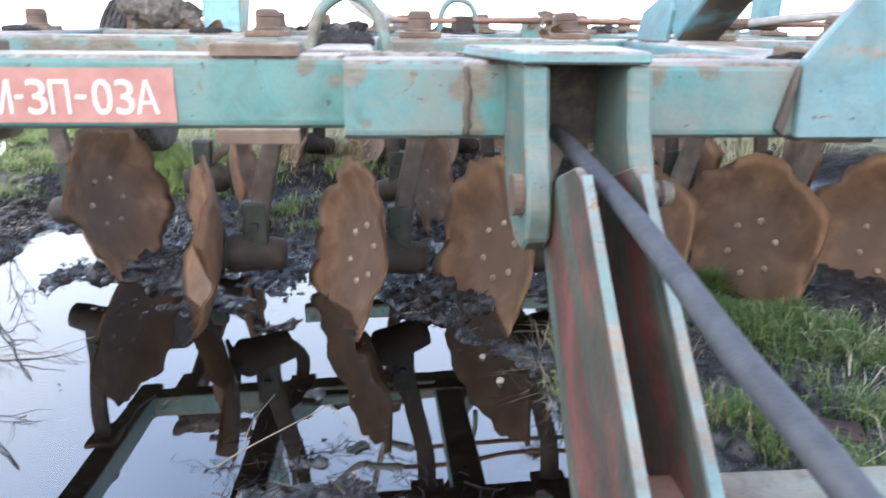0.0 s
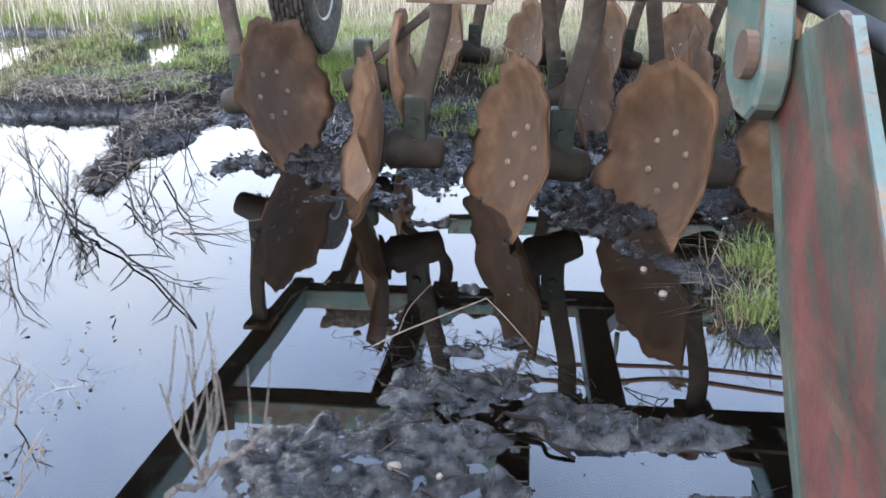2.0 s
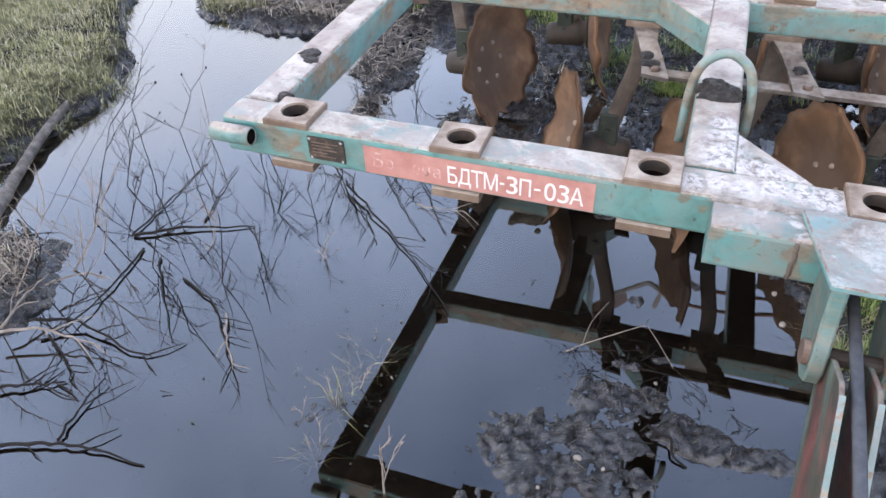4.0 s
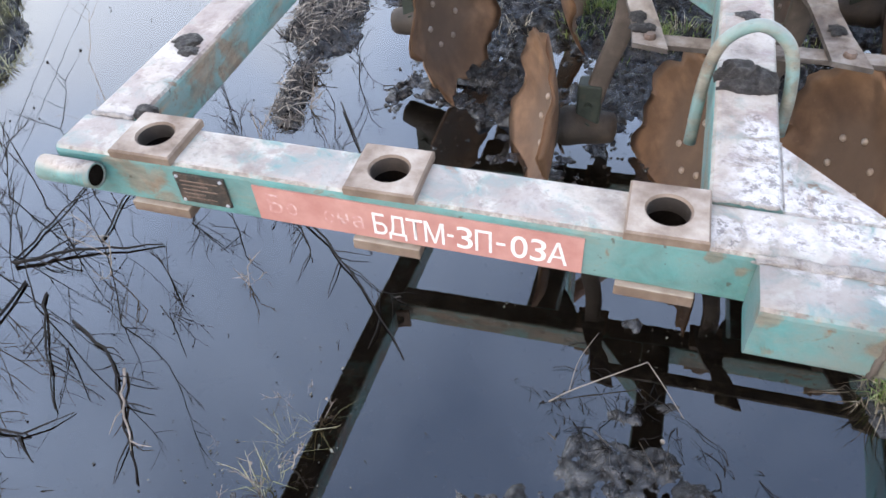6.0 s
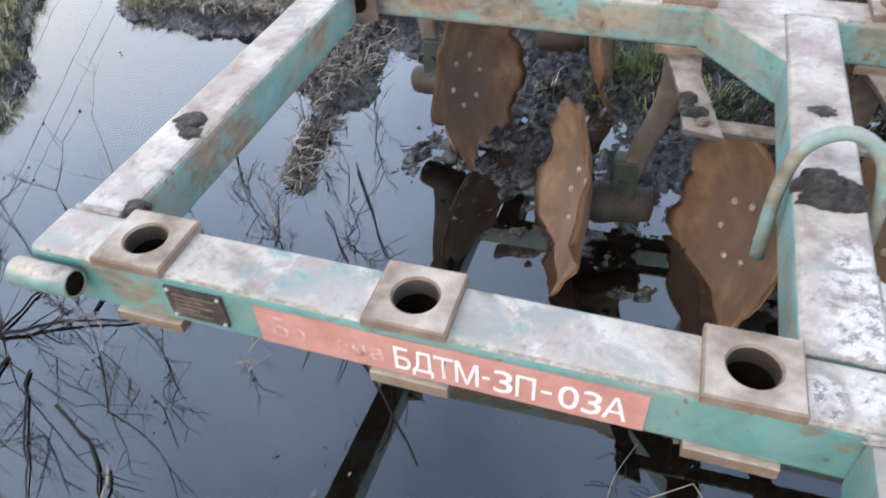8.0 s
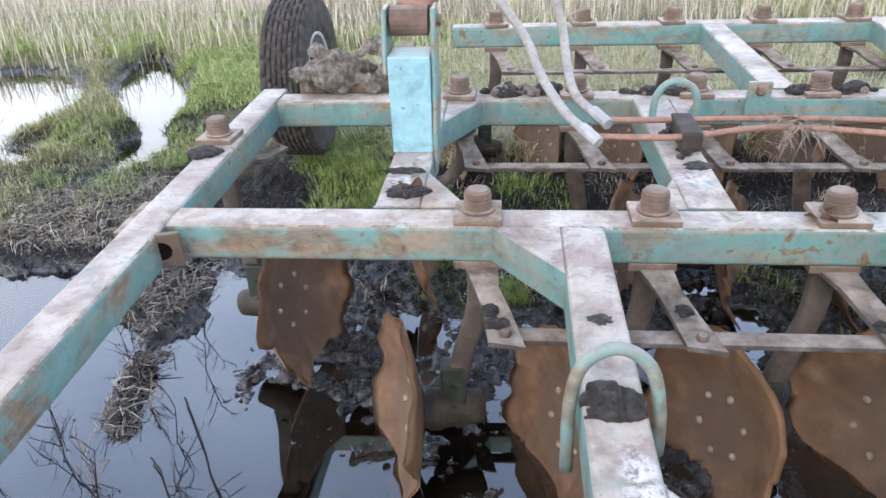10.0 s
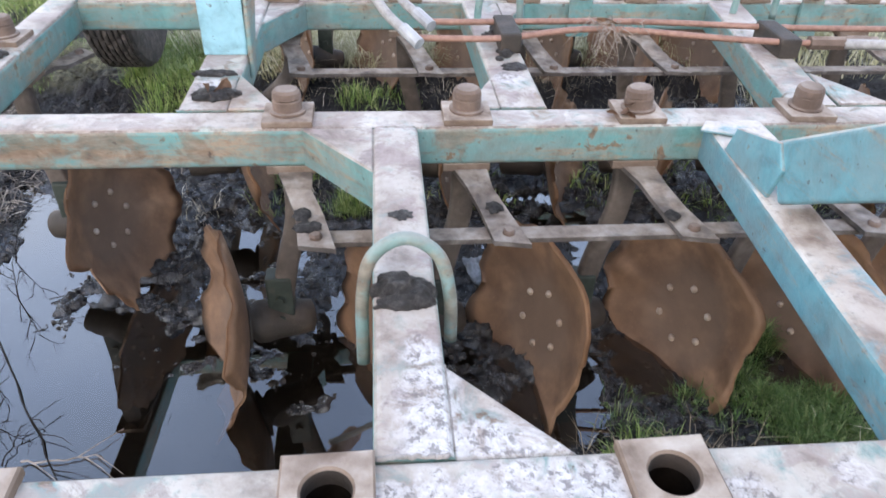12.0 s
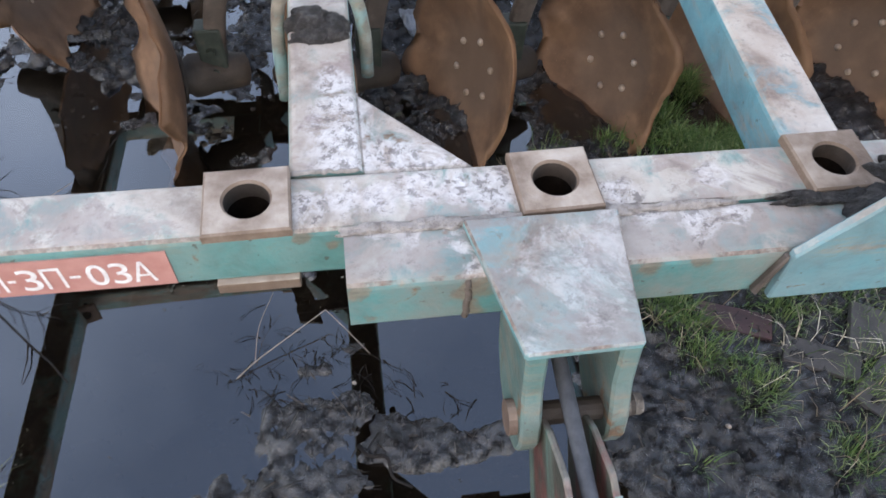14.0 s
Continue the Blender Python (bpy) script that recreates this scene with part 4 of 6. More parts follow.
ME_PIN = mesh_of("arm_bolt", lathe(bmesh.new(), [(0.014, -0.004), (0.014, 0.006), (0.010, 0.011)], 8), M_RUST)


def stand(x, y, sign, seed, arm_turn=0.0):
    rr = random.Random(seed)
    m = Matrix.Translation((x, y, 0))
    plate = place("clamp_plate", ME_TOPPLATE, M_PLATE, harrow, "", m @ pose(0, 0, 0, 0, 0, rr.uniform(-5, 5)))
    place("nut", ME_NUT, M_RUST, plate, "rusty castle nut", pose(rr.uniform(-0.004, 0.004), rr.uniform(-0.004, 0.004), 0, rr.uniform(-3, 3), rr.uniform(-3, 3), rr.uniform(0, 60)))
    place("under_plate", ME_UNDER, M_PLATE, harrow, "", m)
    stem, clamp, hub, arm, disc_m = STANDS[sign]
    st = place("stand", stem, M_RUST, harrow, "rusty steel stem", m)
    place("clamp", clamp, M_CLAMP, st, "dark green iron clamp")
    place("hub", hub, M_HUB, st, "dark bearing hub")
    ar = place("steering_arm", arm, M_ARM, st, "", pose(0, 0, 0, 0, 0, arm_turn))
    place("arm_bolt", ME_PIN, M_RUST, st, "", pose(0, 0, 0, 0, 0, arm_turn) @ Matrix.Translation((0.07, -0.29, B - 0.044)))
    d = place("disc", ME_DISC_NOTCHED if sign == 2 else ME_DISCS[1 if sign == 1 else -1][seed % 4], M_DISC, harrow, "rusty dished disc with six worn points", m @ disc_m @ pose(0, 0, 0, rr.uniform(-2, 2), rr.uniform(-2, 2), rr.uniform(-7, 7)))
    for k in range(6):
        a = radians(60 * k + 30)
        place("disc_bolt", ME_DISCBOLT, M_BOLT, d, "", pose(0.088 * math.cos(a), 0.088 * math.sin(a), DISH * (0.088 / RIM) ** 2.2))


seed = 10
for row, (y, xs, sign) in ROWS.items():
    for x in xs:
        stand(x, y, {10: 3, 16: 4}.get(seed, sign), seed)
        seed += 1
stand(-0.93, 1.63, 2, 3, 152.0)

# mud that has dried on the arms
ARM_MUD = [(-0.050, 0.895, 0.020, 0.026), (-0.035, 0.845, 0.030, 0.020), (0.362, 0.985, 0.030, 0.045), (0.385, 0.915, 0.020, 0.030), (0.79, 0.86, 0.016, 0.02)]

# tie rails that join the steering arms
for y0, x0, x1 in ((0.81, -0.05, 2.16), (1.765, -0.16, 2.0), (2.91, -0.05, 2.2)):
    bm = box(bmesh.new(), x0, x1, y0, y0 + 0.048, B - 0.072, B - 0.059, 0.002)
    part("tie_rail", bm, M_ARM, harrow, "long flat steel bar")

# front hitch: second tube, cover plate, lugs, drawbar arms
bm = bmesh.new()
beam(bm, (0.181, -0.042, MID), (1.02, -0.042, MID), 0.090, 0.1, 0.012)
part("hitch_tube", bm, M_PAINT_HITCH, harrow, "short teal tube welded before the front beam")
bm = prism(bmesh.new(), [(0.338, -0.006), (0.55, -0.006), (0.527, -0.212), (0.381, -0.214)], "xy", T + 0.002, T + 0.016, 0.003)
part("cover_plate", bm, M_PAINT_COVER, harrow, "scuffed tapered plate")
lug = [(-0.084, T), (-0.206, T), (-0.222, -0.085), (-0.247, -0.135), (-0.257, -0.17), (-0.250, -0.203), (-0.225, -0.222), (-0.185, -0.222), (-0.135, -0.20), (-0.10, -0.16), (-0.084, B)]
for x0 in (0.386, 0.503):
    part("lug", prism(bmesh.new(), lug, "yz", x0, x0 + 0.028, 0.004), M_PAINT_LUG, harrow, "worn rusty teal lug plate")
pin = part("hitch_pin", rod(bmesh.new(), [(0.380, -0.219, -0.157), (0.548, -0.219, -0.157)], 0.016, 14), M_HUB, harrow, "thick dark pin through the lugs")
part("pin_head", rod(bmesh.new(), [(0.374, -0.219, -0.157), (0.3855, -0.219, -0.157)], 0.024, 18), M_RUST, pin, "round rusty head")
part("pin_end", rod(bmesh.new(), [(0.5315, -0.219, -0.157), (0.556, -0.219, -0.157), (0.560, -0.219, -0.157)], 0.0165, 14, 0.85), M_MUDPALE, pin, "pale muddy pin end")
# added dark sheet that stands in for the shade in the lug recess
part("backing_plate", box(bmesh.new(), 0.416, 0.502, -0.0925, -0.088, B + 0.002, T - 0.004, 0.001), M_BLACKPLATE, harrow, "near-black sheet added for the shade between the lugs")
arm_side = [(-0.205, -0.225), (-0.21, -0.165), (-0.255, -0.128), (-0.325, -0.104), (-0.355, -0.112), (-0.580, -0.332), (-0.592, -0.40), (-0.575, -0.455), (-0.535, -0.50), (-0.47, -0.505), (-0.405, -0.45)]
for x0 in (0.417, 0.474):
    part("drawbar_arm", prism(bmesh.new(), arm_side, "yz", x0, x0 + 0.009, 0.002), M_PAINT_RED, harrow, "drawbar side plate with red primer showing through teal paint")
bm = bmesh.new()
beam(bm, (0.436, -0.535, -0.385), (1.25, -0.535, -0.385), 0.10, 0.085, 0.008)
part("drawbar_crosspiece", bm, M_PAINT_RED, harrow, "teal crosspiece with a red underside")
bm = rod(bmesh.new(), smooth_path([(0.45, -0.10, -0.104), (0.45, -0.19, -0.110), (0.45, -0.41, -0.133), (0.45, -0.61, -0.166), (0.455, -0.72, -0.184), (0.49, -0.86, -0.25), (0.60, -0.98, -0.42), (0.72, -1.0, -0.62)], 8), 0.0105, 14)
part("hydraulic_hose", bm, M_HOSE, harrow, "thick grey rubber hose", smooth=True)
for x0 in (0.4165, 0.4735):
    strip = prism(bmesh.new(), [(-0.352, -0.106), (-0.356, -0.111), (-0.583, -0.331), (-0.590, -0.345), (-0.584, -0.327)], "yz", x0, x0 + 0.010)
    part("edge_strip", strip, M_PAINT_EDGE, harrow, "pale teal worn edge")
bm = prism(bmesh.new(), [(0.772, B + 0.002), (0.768, -0.012), (0.85, 0.092), (1.02, 0.27), (1.16, 0.27), (1.16, B + 0.002)], "xz", -0.103, -0.088, 0.003)
part("tower_plate", bm, M_PAINT_CLEAN, harrow, "upright teal plate with a slanting edge")
bm = prism(bmesh.new(), [(0.745, -0.10), (0.765, -0.02), (0.772, -0.02), (0.757, -0.112)], "xz", -0.097, -0.0865, 0.002)
part("weld_strip", bm, M_STEM, harrow, "rusty weld strip")
bm = bmesh.new()
beam(bm, (0.955, 0.70, 0.045), (0.985, -0.22, 0.63), 0.11, 0.125, 0.01)
part("tower_strut", bm, M_PAINT_CLEAN, harrow, "thick bright teal strut rising from the frame")
bm = prism(bmesh.new(), [(0.905, T + 0.002), (0.875, 0.055), (0.71, 0.105), (0.675, 0.06), (0.70, T + 0.002)], "yz", 0.893, 0.903, 0.002)
part("strut_cheek", bm, M_PAINT_CLEAN, harrow, "bright teal cheek plate")
bm = prism(bmesh.new(), [(0.87, 0.99), (0.90, 1.035), (1.03, 1.035), (1.03, 0.93)], "xy", T + 0.004, T + 0.012, 0.002)
part("strut_cap", bm, M_PAINT_CLEAN, harrow)

def weld(pts, r, seed):
    """A knobbly weld seam along the points."""
    rr = random.Random(seed)
    path = []
    for a, c in zip(pts, pts[1:]):
        a, c = Vector(a), Vector(c)
        n = max(2, int((c - a).length / 0.006))
        path += [a.lerp(c, k / n) + Vector((rr.uniform(-1, 1), rr.uniform(-1, 1), rr.uniform(-0.5, 1))) * r * 0.25 for k in range(n)]
    part("weld_seam", rod(bmesh.new(), path, r * 0.6, 7), M_STEM if seed == 1 else M_CRUST if seed in (0, 6, 8) else M_PAINT_HITCH, harrow, "rough painted weld seam", smooth=True)


for i, (pts, r) in enumerate(([[(0.111, 0.109, T), (0.215, 0.109, T)], 0.006], [[(0.336, -0.086, T - 0.01), (0.337, -0.088, B)], 0.008],
                              [[(-0.856, 1.042, T - 0.002), (-0.856, 1.138, T - 0.002)], 0.006],
                              [[(0.112, 1.039, T), (0.214, 1.039, T)], 0.006], [[(-0.349, 1.142, T), (-0.231, 1.142, T)], 0.006], [[(0.423, 1.142, T), (0.541, 1.142, T)], 0.006], [[(0.214, 0.273, -0.022), (0.214, 0.112, -0.022)], 0.005], [[(-0.856, 2.007, T), (-0.856, 2.10, T)], 0.006], [[(-0.950, 0.1075, T - 0.002), (-0.862, 0.1075, T - 0.002)], 0.009])):
    weld(pts, r, i)

# lettered panel, nameplate, pipe stub on the front beam
bm = box(bmesh.new(), -0.584, -0.050, 0.0040, 0.0062, -0.105, -0.033)
panel = part("name_panel", bm, M_SIGN, harrow, "faded red panel with white lettering")


def lettering(body, x0, x1, z0, z1, material):
    cu = bpy.data.curves.new("lettering", "FONT")
    cu.body, cu.extrude, cu.offset = body, 0.0, 0.004
    tmp = new("lettering_source", cu)
    bpy.context.view_layer.update()
    me = bpy.data.meshes.new_from_object(tmp.evaluated_get(bpy.context.evaluated_depsgraph_get()))
    bpy.data.objects.remove(tmp)
    co = np.array([v.co[:] for v in me.vertices])
    lo, hi = co.min(0), co.max(0)
    for v in me.vertices:
        u, w = (v.co.x - lo[0]) / (hi[0] - lo[0]), (v.co.y - lo[1]) / (hi[1] - lo[1])
        v.co = (x0 + (x1 - x0) * u, 0.0030, z0 + (z1 - z0) * w)
    me.materials.clear()
    place("lettering", me, material, panel)


# БДТМ-3П-03А, stencilled letter by letter, and what is left of the word before it
for sign, x0, x1, z0, z1 in (("Б", -0.379, -0.356, -0.0935, -0.048), ("Д", -0.354, -0.324, -0.0995, -0.048), ("Т", -0.323, -0.296, -0.0935, -0.048), ("М", -0.294, -0.262, -0.0935, -0.048),
                             ("-", -0.257, -0.247, -0.0735, -0.068), ("3", -0.242, -0.217, -0.0940, -0.0475), ("П", -0.213, -0.187, -0.0935, -0.048), ("-", -0.180, -0.166, -0.0735, -0.068),
                             ("0", -0.158, -0.132, -0.0940, -0.0475), ("3", -0.128, -0.104, -0.0940, -0.0475), ("А", -0.102, -0.072, -0.0935, -0.048)):
    lettering(sign, x0, x1, z0, z1, M_LETTER)
for sign, x0, x1, z0, z1 in (("Б", -0.562, -0.536, -0.0850, -0.0450), ("о", -0.530, -0.511, -0.0850, -0.0580), ("о", -0.463, -0.446, -0.0865, -0.0600), ("н", -0.440, -0.421, -0.0870, -0.0605), ("а", -0.414, -0.396, -0.0875, -0.0605)):
    lettering(sign, x0, x1, z0, z1, M_LETTER_WORN)
bm = box(bmesh.new(), -0.728, -0.634, 0.0015, 0.0062, -0.092, -0.031, 0.001)
plate = part("maker_plate", bm, M_BLACKPLATE, harrow, "dark riveted metal plate worn blank")
for k in range(5):
    part("writing_bar", box(bmesh.new(), -0.718, -0.718 + (0.070, 0.05, 0.065, 0.04, 0.06)[k], 0.0008, 0.0014, -0.046 - 0.009 * k, -0.0435 - 0.009 * k), M_RUST, plate, "worn unreadable line")
for px in (-0.722, -0.640):
    for pz in (-0.087, -0.036):
        part("rivet", lathe(bmesh.new(), [(0.0035, 0.0), (0.003, 0.002), (0.001, 0.003)], 8), M_WHITE_STEEL, plate, "", pose(px, 0.0012, pz, 90))
bm = bmesh.new()
ring = [(0.023, 0.0), (0.023, 0.105), (0.019, 0.105), (0.019, 0.02)]
lathe(bm, ring, 20)
stub = part("pipe_stub", bm, M_PAINT, harrow, "short open teal pipe", pose(-0.972, -0.019, -0.045, 0, 90, 0), True)
# black cup inside the pipe paints the shade of its open end
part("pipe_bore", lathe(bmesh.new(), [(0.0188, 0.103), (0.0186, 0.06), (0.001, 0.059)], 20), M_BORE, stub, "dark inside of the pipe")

# lifting loops with caked mud
for pts in ([(0.092, 0.42, -0.150), (0.094, 0.445, -0.03), (0.112, 0.455, 0.045), (0.165, 0.458, 0.078), (0.218, 0.455, 0.045), (0.238, 0.445, -0.03), (0.240, 0.43, -0.115)],
            [(0.445, 1.80, -0.06), (0.450, 1.80, 0.05), (0.485, 1.80, 0.10), (0.535, 1.80, 0.10), (0.575, 1.80, 0.06), (0.582, 1.80, -0.05)],
            [(1.325, 1.88, -0.03), (1.335, 1.88, 0.08), (1.37, 1.88, 0.145), (1.42, 1.88, 0.145), (1.46, 1.88, 0.09), (1.47, 1.88, -0.03)]):
    part("lifting_loop", rod(bmesh.new(), smooth_path(pts, 7), 0.0115, 12), M_PAINT_LOOP, harrow, "bent round-bar loop, half rusted", smooth=True)

# upright bracket with the lift cylinder, hoses and pipes behind it
bm = bmesh.new()
box(bm, -0.352, -0.232, 1.50, 1.62, T + 0.002, 0.27, 0.006)
post = part("bracket_post", bm, M_PAINT_BRACKET, harrow, "bright teal upright bracket")
part("bracket_cheek", prism(bmesh.new(), [(1.48, -0.075), (1.52, 0.30), (1.54, 0.39), (1.63, 0.39), (1.64, 0.10), (1.54, -0.03)], "yz", -0.230, -0.218, 0.003), M_PAINT, post)
part("bracket_cheek", prism(bmesh.new(), [(1.50, 0.22), (1.52, 0.30), (1.54, 0.39), (1.63, 0.39), (1.64, 0.22)], "yz", -0.366, -0.354, 0.003), M_PAINT, post)
bm = bmesh.new()
rod(bm, [(-0.345, 1.59, 0.35), (-0.24, 1.59, 0.35)], 0.042, 18)
rod(bm, [(-0.375, 1.59, 0.35), (-0.205, 1.59, 0.35)], 0.016, 12)
cyl = part("cylinder_eye", bm, M_RUST, harrow, "rusty cylinder eye on its pin")
part("cylinder_barrel", rod(bmesh.new(), [(-0.285, 1.63, 0.365), (-0.20, 1.92, 0.50), (-0.12, 2.18, 0.62)], 0.045, 18), M_PIPE, cyl, "orange-brown cylinder barrel", smooth=True)
for pts in ([(0.225, 1.52, 0.03), (0.15, 1.61, 0.075), (0.08, 1.76, 0.15), (0.03, 1.88, 0.24), (-0.10, 1.96, 0.39), (-0.22, 2.02, 0.50)],
            [(0.27, 1.67, 0.03), (0.20, 1.78, 0.065), (0.175, 1.90, 0.13), (0.165, 2.0, 0.21), (0.12, 2.02, 0.38), (0.09, 2.03, 0.52)]):
    hose = part("hydraulic_hose", rod(bmesh.new(), smooth_path(pts, 7), 0.0145, 12), M_HOSE_PALE, harrow, "pale grimy sleeved hose", smooth=True)
    a, b = Vector(pts[0]), Vector(pts[1])
    part("hose_fitting", rod(bmesh.new(), [a - (b - a) * 0.25, a + (b - a) * 0.35], 0.018, 10), M_WHITE_STEEL, hose, "pale metal fitting")
for pts in ([(0.27, 1.67, 0.03), (0.36, 1.655, 0.03), (0.9, 1.66, 0.03), (1.40, 1.60, 0.03), (2.1, 1.58, 0.03)],
            [(0.225, 1.52, 0.03), (0.33, 1.51, 0.03), (0.49, 1.515, 0.03), (0.79, 1.575, 0.035), (1.30, 1.475, 0.03), (2.1, 1.43, 0.03)]):
    part("hydraulic_pipe", rod(bmesh.new(), smooth_path(pts, 6), 0.0095, 10), M_PIPE, harrow, "thin red-brown steel pipe", smooth=True)
for px, py in ((0.505, 1.59), (1.31, 1.54)):
    part("pipe_clamp", box(bmesh.new(), px - 0.03, px + 0.03, py - 0.09, py + 0.09, T + 0.003, 0.046, 0.008), M_HUB, harrow, "dirty block that holds the pipes")
for px in (1.42, 1.52):
    part("pipe_union", rod(bmesh.new(), [(px - 0.05, 1.47, 0.03), (px + 0.05, 1.465, 0.03)], 0.02, 8), M_RUST, harrow, "rusty pipe union")
part("hydraulic_hose", rod(bmesh.new(), smooth_path([(1.47, 1.46, 0.03), (1.60, 1.38, 0.05), (1.80, 1.25, 0.06), (2.0, 1.05, 0.02)], 7), 0.0145, 12), M_HOSE_PALE, harrow, "", smooth=True)
for px in (0.79, 1.63):
    part("strap", box(bmesh.new(), px, px + 0.08, 1.985, 2.0, -0.13, 0.045, 0.004), M_PAINT, harrow, "teal strap bolted to the beam")
    part("strap_bolt", lathe(bmesh.new(), [(0.016, 0.0), (0.016, 0.012), (0.01, 0.016)], 6), M_RUST, harrow, "", pose(px + 0.04, 1.985, 0.015, 90))
part("rear_post", box(bmesh.new(), 2.30, 2.42, 2.98, 3.10, -0.25, 0.55, 0.008), M_PAINT_CLEAN, harrow, "upright teal post")
ME_EAR = plate_with_hole(0.098, 0.094, -0.006, 0.006, 0.024, 24)
part_m = Matrix.Translation((-0.853, 0.992, MID)) @ pose(0, 0, 0, 0, 0, 18) @ pose(0, 0, 0, 90, 0, 0)
ear = place("ear_plate", ME_EAR, M_RUST, harrow, "rusty square plate with a round hole", part_m)
# black cup behind the hole, coloured as the shade within
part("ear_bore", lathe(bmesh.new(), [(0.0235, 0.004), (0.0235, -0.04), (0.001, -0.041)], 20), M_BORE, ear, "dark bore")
part("side_lug", box(bmesh.new(), -0.985, -0.957, 1.02, 1.20, -0.055, -0.030, 0.003), M_PLATE, harrow, "small pale lug on the beam's flank")

def clod(c, s, seed):
    """Crumbly mud pressed into one flat heap."""
    bm = bmesh.new()
    big = max(s) > 0.045
    r = bmesh.ops.create_icosphere(bm, subdivisions=6 if max(s) > 0.08 else 5 if big else 4, radius=1.0)
    off, c = Vector((seed * 3.7, seed * 1.3, 0)), Vector(c)
    for v in r["verts"]:
        q = v.co.normalized()
        spread = 1 + 0.40 * noise.noise(Vector((q.x, q.y, 0)) * 2.6 + off) + 0.15 * noise.noise(Vector((q.x, q.y, 0)) * 7 + off)
        p = Vector((q.x * s[0] * spread, q.y * s[1] * spread, q.z * s[2]))
        crumb = noise.voronoi((c + p) / 0.017 + off)[0][0]
        fine = noise.voronoi((c + p) / 0.008 + off)[0][0]
        out = Vector((q.x * 0.15, q.y * 0.15, max(q.z, 0.0) + 0.2))
        v.co = c + p + out * (0.013 * (0.55 - crumb) + 0.004 * (0.5 - fine)) * min(1.0, s[2] / 0.026)
    return bm


# transport wheel with its muddy carrier
hub_at = Vector((-1.13, 3.3, -0.29))
wheel = part("wheel", lathe(bmesh.new(), [(0.06, -0.10), (0.20, -0.10), (0.235, -0.13), (0.245, -0.13), (0.245, 0.13), (0.235, 0.13), (0.20, 0.07), (0.06, 0.05)], 36), M_WHITE_STEEL, harrow, "pale steel wheel rim", Matrix.Translation(hub_at) @ pose(0, 0, 0, 0, 90, 0) @ Matrix.Diagonal((0.95, 0.95, 0.74, 1)), True)
bm = bmesh.new()
prof = [(0.245, -0.12), (0.29, -0.145), (0.36, -0.155), (0.415, -0.145), (0.438, -0.12)]
for k in range(-3, 4):
    c = k * 0.036
    prof += [(0.445, c - 0.013), (0.447, c), (0.445, c + 0.011), (0.433, c + 0.014), (0.433, c + 0.020)]
prof += [(0.438, 0.135), (0.415, 0.148), (0.36, 0.155), (0.29, 0.145), (0.245, 0.12)]
lathe(bm, prof, 120)
for v in bm.verts:                             # grooves across the ribs
    rad = math.hypot(v.co.x, v.co.y)
    turn = int(round((math.atan2(v.co.y, v.co.x) % (2 * math.pi)) / (2 * math.pi) * 120)) + int(round(abs(v.co.z) / 0.036))
    if rad > 0.436 and turn % 4 == 0:
        v.co.x, v.co.y = v.co.x * 0.972, v.co.y * 0.972
part("tyre", bm, M_TYRE, wheel, "muddy black ribbed tyre")
bm = bmesh.new()
box(bm, -0.80, -0.70, 2.12, 2.30, -0.10, 0.06, 0.01)
box(bm, -0.62, -0.42, 2.11, 2.22, -0.06, 0.01, 0.01)
box(bm, -0.42, -0.36, 2.12, 2.20, -0.06, 0.15, 0.01)
rod(bm, [(-1.2, 3.3, -0.31), (-0.75, 3.28, -0.30)], 0.045, 14)
rod(bm, [(-0.75, 3.3, -0.30), (-0.74, 2.24, 0.0)], 0.05, 14)
part("wheel_carrier", bm, M_RUST, harrow, "rusty wheel carrier caked with mud")
part("mud_clod", clod((-0.66, 2.14, 0.055), (0.095, 0.085, 0.075), 2), M_MUDPALE, harrow, "ball of pale dried mud")
rr = random.Random(31)
for i in range(34):
    c = (-0.56 + rr.uniform(-0.22, 0.20), 2.10 + rr.uniform(-0.06, 0.10), T + 0.012 + rr.uniform(0, 0.03) + 0.12 * rr.random() ** 2)
    k = rr.uniform(0.018, 0.04)
    part("mud_clod", clod(c, (k, k * rr.uniform(0.7, 1.2), k * 0.8), i + 90), M_MUDPALE, harrow, "lump of pale dried mud")
rr = random.Random(63)
for i in range(64):
    along = rr.choice((-0.02, 0.10, 0.48, 0.58, 1.02, 1.12, 1.40)) + rr.gauss(0, 0.055)
    k = 0.008 + 0.022 * rr.random() ** 1.6
    part("mud_clod", clod((along, 2.072 + rr.uniform(-0.032, 0.028), T + k * 0.45), (k * rr.uniform(0.9, 1.7), k, k * 0.85), i + 60), M_MUDPALE if i % 4 == 0 else M_MUDCLOD, harrow, "crumb of dark mud lying on the beam")
for i in range(20):
    k = 0.007 + 0.016 * rr.random()
    part("mud_clod", clod((0.50 + rr.gauss(0, 0.022), 1.60 + rr.uniform(-0.15, 0.13), T + k * 0.5), (k, k * rr.uniform(0.9, 1.6), k * 0.8), i + 130), M_MUDCLOD, harrow, "crumb of dark mud lying on the beam")
